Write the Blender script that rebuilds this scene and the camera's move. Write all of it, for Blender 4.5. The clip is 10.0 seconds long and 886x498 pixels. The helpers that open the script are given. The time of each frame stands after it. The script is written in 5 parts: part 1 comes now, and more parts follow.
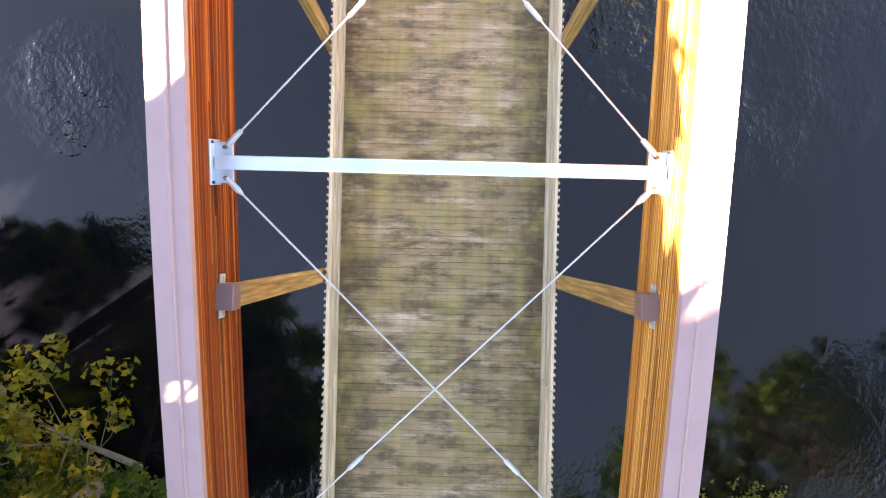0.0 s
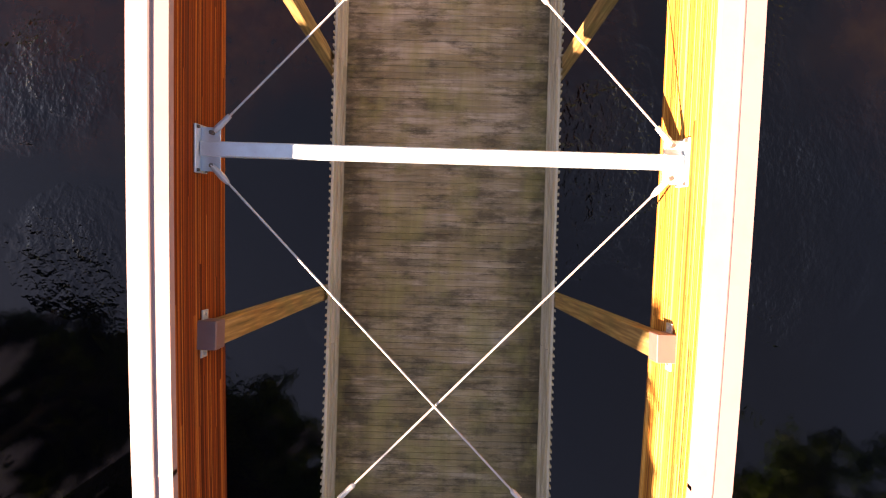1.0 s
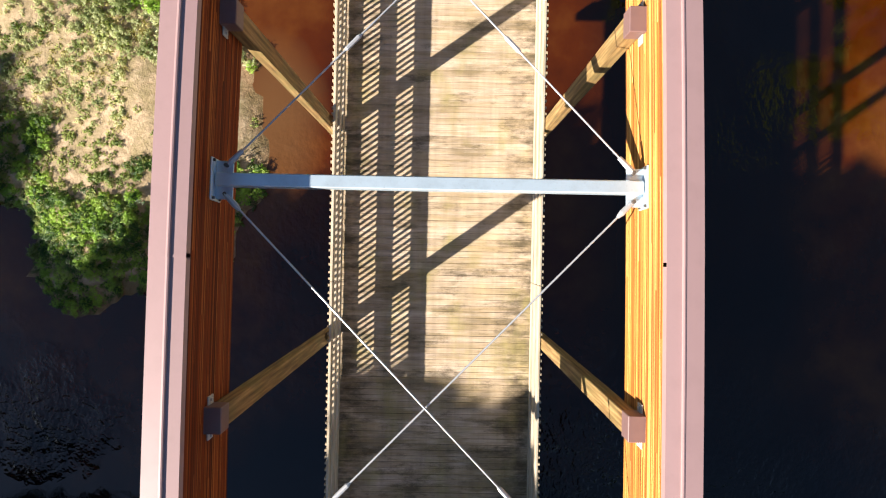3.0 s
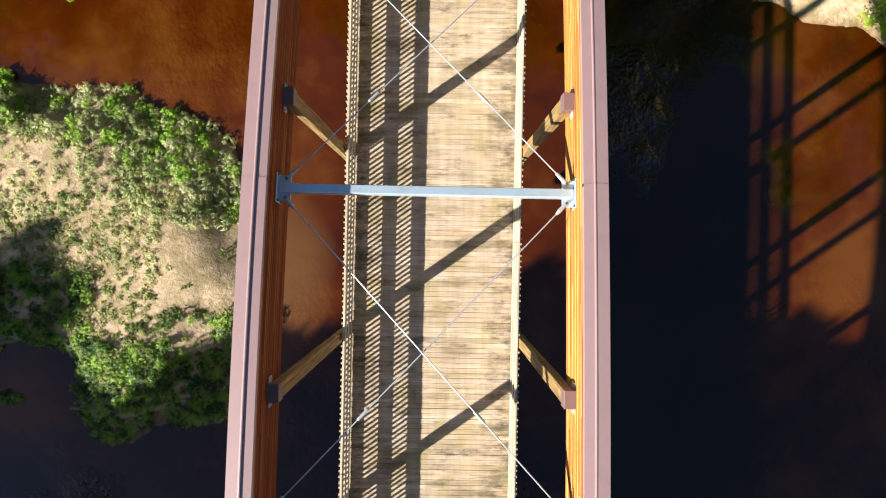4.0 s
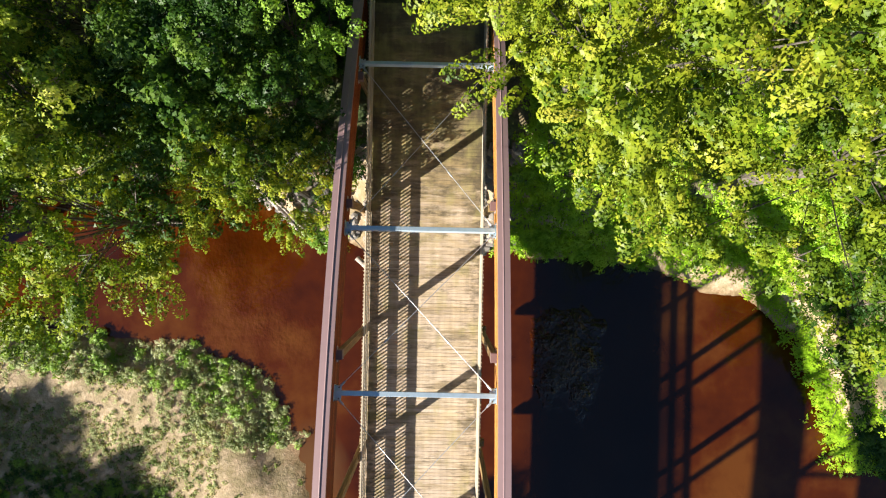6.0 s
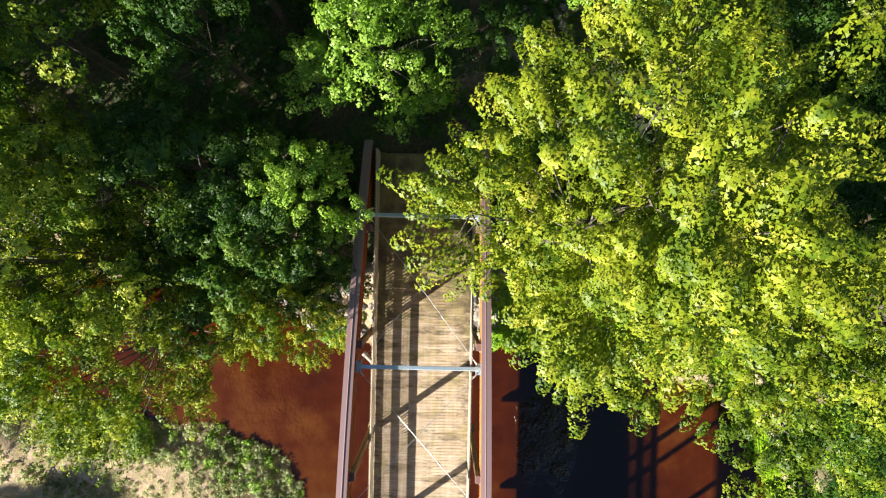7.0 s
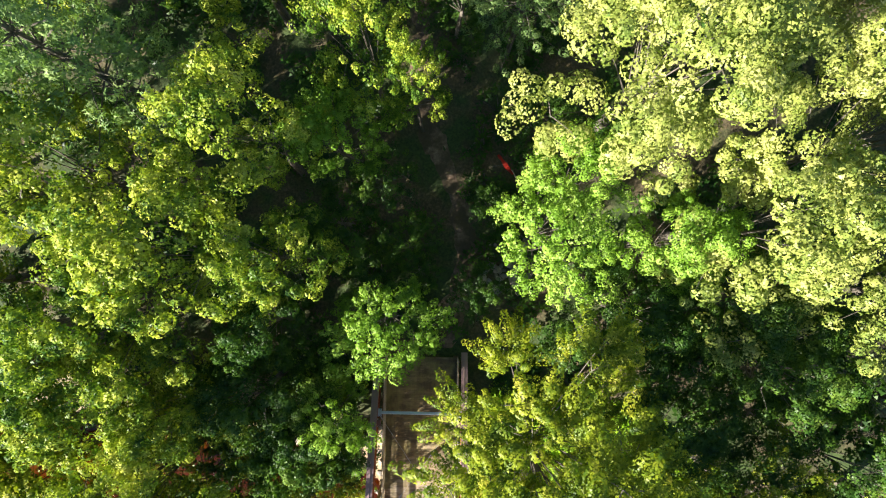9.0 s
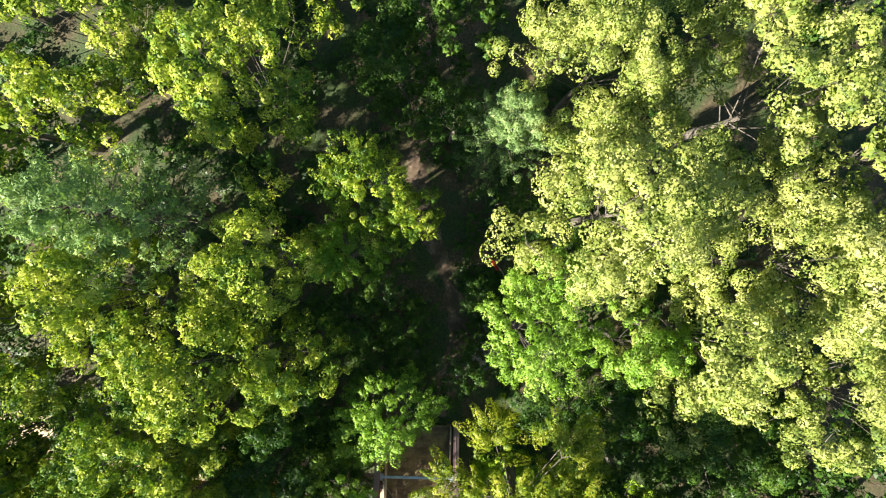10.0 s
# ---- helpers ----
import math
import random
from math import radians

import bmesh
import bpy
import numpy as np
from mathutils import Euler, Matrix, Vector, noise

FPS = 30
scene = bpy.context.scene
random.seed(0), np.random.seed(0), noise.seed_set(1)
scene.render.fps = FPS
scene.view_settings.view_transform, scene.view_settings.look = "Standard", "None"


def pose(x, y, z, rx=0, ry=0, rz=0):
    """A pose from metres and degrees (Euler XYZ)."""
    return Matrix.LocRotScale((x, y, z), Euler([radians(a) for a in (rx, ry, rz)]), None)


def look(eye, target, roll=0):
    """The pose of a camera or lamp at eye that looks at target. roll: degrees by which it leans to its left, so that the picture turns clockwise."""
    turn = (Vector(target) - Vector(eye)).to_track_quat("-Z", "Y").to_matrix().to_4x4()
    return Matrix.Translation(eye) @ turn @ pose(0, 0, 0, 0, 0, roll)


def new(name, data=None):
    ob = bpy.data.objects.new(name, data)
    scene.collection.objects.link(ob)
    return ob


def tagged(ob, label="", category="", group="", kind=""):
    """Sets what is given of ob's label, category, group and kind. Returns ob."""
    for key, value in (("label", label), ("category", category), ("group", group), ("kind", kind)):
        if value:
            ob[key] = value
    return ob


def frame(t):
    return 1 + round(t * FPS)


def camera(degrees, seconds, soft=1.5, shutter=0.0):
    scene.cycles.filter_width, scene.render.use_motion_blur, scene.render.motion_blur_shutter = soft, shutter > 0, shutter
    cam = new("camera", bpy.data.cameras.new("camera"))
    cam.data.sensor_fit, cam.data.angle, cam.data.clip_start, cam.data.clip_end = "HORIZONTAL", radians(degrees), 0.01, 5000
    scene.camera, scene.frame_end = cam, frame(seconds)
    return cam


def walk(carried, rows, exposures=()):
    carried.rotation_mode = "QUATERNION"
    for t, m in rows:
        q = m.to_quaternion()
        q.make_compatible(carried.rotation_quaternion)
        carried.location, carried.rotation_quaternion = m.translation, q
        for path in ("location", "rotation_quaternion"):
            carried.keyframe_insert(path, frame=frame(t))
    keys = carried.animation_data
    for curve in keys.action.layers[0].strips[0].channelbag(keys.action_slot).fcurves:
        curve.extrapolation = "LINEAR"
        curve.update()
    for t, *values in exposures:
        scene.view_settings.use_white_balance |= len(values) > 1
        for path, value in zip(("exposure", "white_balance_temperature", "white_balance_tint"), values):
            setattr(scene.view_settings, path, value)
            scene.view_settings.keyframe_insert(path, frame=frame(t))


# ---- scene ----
# The camera: a drone that looks straight down, flies along the bridge and climbs.
cam = camera(75.0, 10.0, soft=1.15)
PATH = (
    (0.0, 0.015, 7.505, 8.672, 1.41), (0.5, 0.003, 9.288, 8.704, 1.54), (1.0, 0.009, 11.102, 8.759, 1.66),
    (1.5, 0.036, 12.878, 8.810, 1.62), (2.0, 0.068, 14.736, 8.853, 1.50), (2.5, 0.074, 16.582, 8.961, 1.29),
    (3.0, 0.098, 18.414, 9.328, 1.12), (3.5, 0.132, 20.163, 10.095, 1.08), (4.0, 0.189, 21.946, 11.084, 1.16),
    (4.5, 0.247, 23.758, 12.147, 1.29), (5.0, 0.314, 25.562, 13.365, 1.31), (5.5, 0.406, 27.426, 14.688, 1.23),
    (6.0, 0.500, 29.309, 16.027, 1.19), (6.5, 0.560, 31.140, 17.386, 1.26), (7.0, 0.580, 33.030, 18.815, 1.32),
    (7.5, 0.600, 34.959, 20.346, 1.33), (8.0, 0.640, 36.905, 21.870, 1.30), (8.5, 0.711, 38.845, 23.466, 1.27),
    (9.0, 0.803, 40.840, 25.128, 1.25), (9.5, 0.890, 42.829, 26.792, 1.29), (10.0, 0.973, 44.841, 28.477, 1.33),
)
walk(cam, [(t, pose(x, y, z, 0, 0, turn)) for t, x, y, z, turn in PATH],
     exposures=((0.0, 4.93, 9900, 25), (0.5, 4.08, 10300, 31), (1.0, 3.13, 10900, 36), (1.5, 2.9, 10700, 36), (2.0, 2.45, 9700, 34), (3.3, 1.6, 6500, 10),
                (5.5, 1.5, 6500, 10), (7.0, 1.6, 6500, 10), (8.5, 1.95, 6500, 10), (10.0, 1.95, 6500, 10)))

# World and sun: clear late afternoon, light from behind and the left of the way.
SUN = Vector((1.64, 1.18, -1.0)).normalized()
world = bpy.data.worlds.new("world")
scene.world = world
world.use_nodes = True
sky = world.node_tree.nodes.new("ShaderNodeTexSky")
sky.sky_type = "NISHITA"
sky.sun_disc = False
sky.sun_elevation = math.asin(-SUN.z)
sky.sun_rotation = math.atan2(-SUN.x, -SUN.y)
sky.air_density, sky.dust_density, sky.ozone_density = 1.0, 0.3, 3.0
back = world.node_tree.nodes["Background"]
back.inputs["Strength"].default_value = 0.045
world.node_tree.links.new(sky.outputs["Color"], back.inputs["Color"])
lamp = bpy.data.lights.new("sun", "SUN")
lamp.energy, lamp.angle, lamp.color = 5.0, radians(0.53), (1.0, 0.93, 0.83)
sun = new("sun", lamp)
sun.matrix_world = look(Vector((0, 0, 60)) - SUN * 20, Vector((0, 0, 60)))


# ---------------------------------------------------------------- materials
class Nodes:
    """A material's node tree, with short calls for the nodes that are used here."""

    def __init__(self, name):
        self.mat = bpy.data.materials.new(name)
        self.mat.use_nodes = True
        self.tree = self.mat.node_tree
        self.bsdf = self.tree.nodes["Principled BSDF"]
        self.out = self.tree.nodes["Material Output"]

    def add(self, kind, **inputs):
        node = self.tree.nodes.new(kind)
        for key, value in inputs.items():
            self.put(node, key.replace("_", " "), value)
        return node

    def put(self, node, key, value):
        socket = node.inputs[key]
        if isinstance(value, bpy.types.NodeSocket):
            self.tree.links.new(value, socket)
        else:
            socket.default_value = value

    def coords(self, scale=(1, 1, 1), kind="Object"):
        tex = self.add("ShaderNodeTexCoord")
        if kind == "World":
            geo = self.add("ShaderNodeNewGeometry")
            src = geo.outputs["Position"]
        else:
            src = tex.outputs[kind]
        m = self.add("ShaderNodeMapping")
        self.put(m, "Vector", src)
        self.put(m, "Scale", scale)
        return m.outputs["Vector"]

    def noise(self, vec, scale, detail=4.0, rough=0.55):
        n = self.add("ShaderNodeTexNoise", Scale=scale, Detail=detail, Roughness=rough)
        self.put(n, "Vector", vec)
        return n.outputs["Fac"]

    def ramp(self, fac, stops):
        r = self.add("ShaderNodeValToRGB")
        while len(r.color_ramp.elements) < len(stops):
            r.color_ramp.elements.new(0.5)
        for e, (p, c) in zip(r.color_ramp.elements, stops):
            e.position = p
            e.color = (*c, 1) if len(c) == 3 else c
        self.put(r, "Fac", fac)
        return r.outputs["Color"]

    def mix(self, fac, a, b, blend="MIX"):
        m = self.add("ShaderNodeMix")
        m.data_type, m.blend_type = "RGBA", blend
        ports = [s for s in m.inputs if s.type == "RGBA"]
        for socket, value in ((m.inputs[0], fac), (ports[0], a), (ports[1], b)):
            if isinstance(value, bpy.types.NodeSocket):
                self.tree.links.new(value, socket)
            else:
                socket.default_value = value if not isinstance(value, tuple) else (*value, 1)[:4]
        return [s for s in m.outputs if s.type == "RGBA"][0]

    def math(self, op, a, b=0.0):
        m = self.add("ShaderNodeMath")
        m.operation = op
        for socket, value in zip(m.inputs, (a, b)):
            if isinstance(value, bpy.types.NodeSocket):
                self.tree.links.new(value, socket)
            else:
                socket.default_value = value
        return m.outputs[0]

    def bump(self, height, strength=0.3, distance=0.01):
        b = self.add("ShaderNodeBump", Strength=strength, Distance=distance)
        self.put(b, "Height", height)
        self.put(self.bsdf, "Normal", b.outputs["Normal"])

    def set(self, **inputs):
        for key, value in inputs.items():
            self.put(self.bsdf, key.replace("_", " "), value)
        return self.mat


def grey(v):
    return (v, v, v)


def glulam_material(name, stops):
    """Laminated timber; the stops give the tones of its lamellae, from dark to light."""
    n = Nodes(name)
    uv = n.coords(kind="UV")
    sep = n.add("ShaderNodeSeparateXYZ", Vector=uv)
    v = n.math("MULTIPLY", sep.outputs["Y"], 1 / 0.036)
    row = n.math("FLOOR", v)
    piece = n.math("FLOOR", n.math("ADD", n.math("MULTIPLY", sep.outputs["X"], 0.31), n.math("MULTIPLY", row, 0.37)))
    combo = n.add("ShaderNodeCombineXYZ", X=row, Y=piece)
    white = n.add("ShaderNodeTexWhiteNoise", Vector=combo.outputs["Vector"])
    white.noise_dimensions = "2D"
    fine = n.add("ShaderNodeCombineXYZ", X=n.math("FLOOR", n.math("MULTIPLY", sep.outputs["Y"], 1 / 0.012)), Y=piece)
    thin = n.add("ShaderNodeTexWhiteNoise", Vector=fine.outputs["Vector"])
    thin.noise_dimensions = "2D"
    tone = n.math("ADD", n.math("MULTIPLY", white.outputs["Value"], 0.25), n.math("MULTIPLY", thin.outputs["Value"], 0.75))
    base = n.ramp(tone, list(zip((0.12, 0.42, 0.68, 0.90), stops)))
    grain = n.noise(n.coords((0.9, 60, 1), "UV"), 3.0, 6)
    col = n.mix(0.6, base, n.ramp(grain, [(0.3, (0.40, 0.26, 0.16)), (0.52, (1.0, 0.97, 0.9)), (0.75, (1.4, 1.25, 1.05))]), "MULTIPLY")
    stain = n.noise(n.coords((0.5, 3.0, 1), "UV"), 1.3, 5)
    col = n.mix(n.ramp(stain, [(0.50, grey(0)), (0.75, grey(0.5))]), col, (0.12, 0.045, 0.022))
    joint = n.math("LESS_THAN", n.math("FRACT", v), 0.10)
    col = n.mix(n.math("MULTIPLY", joint, 0.65), col, (0.07, 0.025, 0.01))
    n.bump(n.math("SUBTRACT", grain, joint), 0.35, 0.004)
    return n.set(Base_Color=col, Roughness=n.math("ADD", n.math("MULTIPLY", grain, 0.25), 0.65), IOR=1.22)


def timber_material(name, dark, mid, light, green=0.25, axis=2):
    n = Nodes(name)
    s = [14, 14, 14]
    s[axis] = 0.7
    grain = n.noise(n.coords(tuple(s)), 2.2, 7)
    col = n.ramp(grain, [(0.28, dark), (0.5, mid), (0.72, light)])
    spots = n.noise(n.coords((1, 1, 1), "World"), 3.0, 5)
    col = n.mix(n.ramp(spots, [(0.45, grey(0)), (0.7, grey(green))]), col, (0.14, 0.13, 0.04))
    info = n.add("ShaderNodeObjectInfo")
    col = n.mix(0.35, col, n.ramp(info.outputs["Random"], [(0, grey(0.6)), (1, grey(1.25))]), "MULTIPLY")
    n.bump(grain, 0.4, 0.004)
    return n.set(Base_Color=col, Roughness=0.75)


def plank_material():
    n = Nodes("weathered_plank")
    info = n.add("ShaderNodeObjectInfo")
    shift = n.add("ShaderNodeCombineXYZ", X=n.math("MULTIPLY", info.outputs["Random"], 37.0), Y=n.math("MULTIPLY", info.outputs["Random"], 91.0))
    tex = n.add("ShaderNodeTexCoord")
    moved = n.add("ShaderNodeVectorMath", Vector=tex.outputs["Object"])
    n.put(moved, 1, shift.outputs["Vector"])
    m = n.add("ShaderNodeMapping", Vector=moved.outputs["Vector"], Scale=(0.8, 22, 1))
    grain = n.noise(m.outputs["Vector"], 2.0, 8, 0.62)
    base = n.ramp(info.outputs["Random"], [(0.0, (0.38, 0.295, 0.205)), (0.3, (0.455, 0.36, 0.265)), (0.6, (0.48, 0.385, 0.285)), (0.85, (0.53, 0.43, 0.325)), (1.0, (0.40, 0.31, 0.21))])
    col = n.mix(0.85, base, n.ramp(grain, [(0.32, grey(0.66)), (0.5, grey(1.0)), (0.70, grey(1.2))]), "MULTIPLY")
    # worn and stained patches that run over several planks
    w = n.coords((1.0, 1.6, 1.0), "World")
    patch = n.noise(w, 1.1, 5, 0.6)
    col = n.mix(n.ramp(patch, [(0.50, grey(0)), (0.66, grey(0.6))]), col, (0.46, 0.35, 0.20))
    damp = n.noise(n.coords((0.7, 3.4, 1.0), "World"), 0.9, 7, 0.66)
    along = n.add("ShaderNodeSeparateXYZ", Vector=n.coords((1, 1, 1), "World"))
    # towards both tree-shaded ends the stains grow browner, which also paints in the shade
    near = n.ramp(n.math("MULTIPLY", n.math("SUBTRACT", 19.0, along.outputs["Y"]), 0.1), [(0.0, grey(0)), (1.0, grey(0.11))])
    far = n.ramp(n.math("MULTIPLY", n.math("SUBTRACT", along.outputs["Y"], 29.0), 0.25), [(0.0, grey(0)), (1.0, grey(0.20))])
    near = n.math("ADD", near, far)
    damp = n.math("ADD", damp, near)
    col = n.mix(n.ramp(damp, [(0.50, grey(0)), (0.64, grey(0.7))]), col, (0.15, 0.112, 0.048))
    blot = n.noise(n.coords((0.55, 7.0, 1.0), "World"), 1.5, 7, 0.70)
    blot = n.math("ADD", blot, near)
    col = n.mix(n.ramp(blot, [(0.47, grey(0)), (0.66, grey(0.55))]), col, (0.28, 0.20, 0.08))
    # mildew that keeps to the edges of the walkway
    side = n.add("ShaderNodeSeparateXYZ", Vector=n.coords((1, 1, 1), "World"))
    edge = n.math("SUBTRACT", n.math("ABSOLUTE", side.outputs["X"]), 0.95)
    spot = n.noise(n.coords((1.6, 3.4, 1.0), "World"), 1.7, 7, 0.72)
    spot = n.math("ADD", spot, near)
    wear = n.math("MULTIPLY", n.ramp(edge, [(0.0, grey(0)), (0.45, grey(1))]), n.ramp(spot, [(0.46, grey(0)), (0.66, grey(0.9))]))
    col = n.mix(wear, col, (0.065, 0.05, 0.025))
    # dark blotches of mildew, closer together towards the shaded ends and the edges
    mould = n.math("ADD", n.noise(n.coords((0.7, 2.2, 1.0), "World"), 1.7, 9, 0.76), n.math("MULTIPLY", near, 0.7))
    mould = n.math("ADD", mould, n.math("MULTIPLY", n.ramp(edge, [(0.0, grey(0)), (0.5, grey(1))]), 0.05))
    col = n.mix(n.ramp(mould, [(0.54, grey(0)), (0.66, grey(0.8))]), col, (0.075, 0.058, 0.03))
    moss = n.noise(n.coords((1.4, 0.9, 1.0), "World"), 1.3, 6, 0.6)
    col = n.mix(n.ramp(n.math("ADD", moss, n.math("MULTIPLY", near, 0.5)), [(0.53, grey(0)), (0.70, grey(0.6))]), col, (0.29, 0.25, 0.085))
    streak = n.noise(n.coords((5.0, 0.35, 1.0), "World"), 1.4, 4, 0.6)
    col = n.mix(0.5, col, n.ramp(streak, [(0.32, grey(0.72)), (0.68, grey(1.22))]), "MULTIPLY")
    n.bump(grain, 0.5, 0.004)
    return n.set(Base_Color=col, Roughness=0.8)


def painted_metal(name, color, rough=0.45, metal=0.0, spots=0.2):
    n = Nodes(name)
    f = n.noise(n.coords((1, 1, 1), "World"), 5.0, 6, 0.6)
    g = n.noise(n.coords((1, 1, 1), "World"), 60.0, 3)
    dirty = tuple(c * 0.62 for c in color)
    col = n.mix(n.ramp(f, [(0.48, grey(0)), (0.75, grey(spots * 2))]), color, dirty)
    col = n.mix(n.ramp(g, [(0.6, grey(0)), (0.8, grey(spots))]), col, (0.12, 0.10, 0.09))
    n.bump(f, 0.08, 0.004)
    return n.set(Base_Color=col, Roughness=n.math("ADD", n.math("MULTIPLY", f, 0.2), rough - 0.1), Metallic=metal)


def leaf_material(name, tones, trans=0.30):
    n = Nodes(name)
    geo = n.add("ShaderNodeNewGeometry")
    info = n.add("ShaderNodeObjectInfo")
    clump = n.noise(n.coords((1, 1, 1), "World"), 0.9, 3)
    f = n.math("ADD", n.math("MULTIPLY", geo.outputs["Random Per Island"], 0.10), n.math("SUBTRACT", n.math("MULTIPLY", clump, 1.5), 0.33))
    f = n.math("ADD", f, n.math("MULTIPLY", n.math("SUBTRACT", info.outputs["Random"], 0.5), 0.25))
    f = n.math("ADD", f, n.math("MULTIPLY", n.math("SUBTRACT", n.noise(n.coords((1, 1, 1), "World"), 2.4, 2), 0.5), 1.5))
    step = 1.0 / (len(tones) - 1)
    col = n.ramp(f, [(i * step, c) for i, c in enumerate(tones)])
    n.tree.nodes.remove(n.bsdf)
    d = n.add("ShaderNodeBsdfDiffuse", Color=col)
    warm = n.mix(1.0, col, (1.15, 1.25, 0.55), "MULTIPLY")
    t = n.add("ShaderNodeBsdfTranslucent", Color=warm)
    g = n.add("ShaderNodeBsdfGlossy", Color=(1, 1, 1, 1), Roughness=0.45)
    a = n.add("ShaderNodeMixShader", Fac=trans)
    n.tree.links.new(d.outputs[0], a.inputs[1])
    n.tree.links.new(t.outputs[0], a.inputs[2])
    b = n.add("ShaderNodeMixShader", Fac=0.015)
    n.tree.links.new(a.outputs[0], b.inputs[1])
    n.tree.links.new(g.outputs[0], b.inputs[2])
    n.tree.links.new(b.outputs[0], n.out.inputs["Surface"])
    return n.mat


def bark_material():
    n = Nodes("bark")
    f = n.noise(n.coords((8, 8, 1.5)), 3.0, 6)
    n.bump(f, 0.6, 0.02)
    return n.set(Base_Color=n.ramp(f, [(0.3, (0.05, 0.042, 0.032)), (0.7, (0.19, 0.165, 0.13))]), Roughness=0.9)


def ground_material():
    n = Nodes("river_bank_ground")
    pos = n.coords((1, 1, 1), "World")
    fine = n.noise(pos, 9.0, 8, 0.65)
    wide = n.noise(pos, 0.55, 5)
    sand = n.ramp(fine, [(0.3, (0.28, 0.195, 0.115)), (0.5, (0.44, 0.33, 0.21)), (0.75, (0.58, 0.46, 0.32))])
    litter = n.ramp(fine, [(0.3, (0.045, 0.04, 0.018)), (0.52, (0.10, 0.08, 0.04)), (0.75, (0.20, 0.14, 0.08))])
    moss = n.ramp(fine, [(0.3, (0.02, 0.035, 0.01)), (0.7, (0.07, 0.11, 0.025))])
    litter = n.mix(n.ramp(wide, [(0.42, grey(0)), (0.58, grey(1))]), litter, moss)
    z = n.add("ShaderNodeSeparateXYZ", Vector=pos)
    rise = n.math("ADD", n.math("ADD", z.outputs["Z"], 2.7), n.math("MULTIPLY", n.math("SUBTRACT", wide, 0.5), 0.7))
    sand = n.mix(n.ramp(n.noise(pos, 1.7, 6, 0.65), [(0.42, grey(0)), (0.58, grey(0.85))]), sand, (0.235, 0.19, 0.09))
    rise = n.math("ADD", rise, n.ramp(n.math("MULTIPLY", n.math("SUBTRACT", 12.0, z.outputs["Y"]), 0.25), [(0.0, grey(0)), (1.0, grey(1))]))
    col = n.mix(n.ramp(rise, [(0.25, grey(0)), (0.7, grey(1))]), sand, litter)
    wet = n.ramp(n.math("ADD", n.math("ADD", z.outputs["Z"], 3.86), n.math("MULTIPLY", fine, 0.08)), [(0.04, grey(1)), (0.16, grey(0))])
    col = n.mix(wet, col, n.mix(1.0, col, (0.5, 0.4, 0.3), "MULTIPLY"))
    n.bump(fine, 0.6, 0.05)
    return n.set(Base_Color=col, Roughness=0.9)


def path_material():
    n = Nodes("sandy_path")
    pos = n.coords((1, 1, 1), "World")
    fine = n.noise(pos, 7.0, 8, 0.65)
    wide = n.noise(pos, 1.2, 4)
    col = n.ramp(fine, [(0.3, (0.10, 0.065, 0.042)), (0.55, (0.22, 0.15, 0.10)), (0.75, (0.40, 0.30, 0.21))])
    col = n.mix(n.ramp(wide, [(0.40, grey(0)), (0.55, grey(0.85))]), col, (0.07, 0.055, 0.03))
    n.bump(fine, 0.5, 0.03)
    return n.set(Base_Color=col, Roughness=0.95)


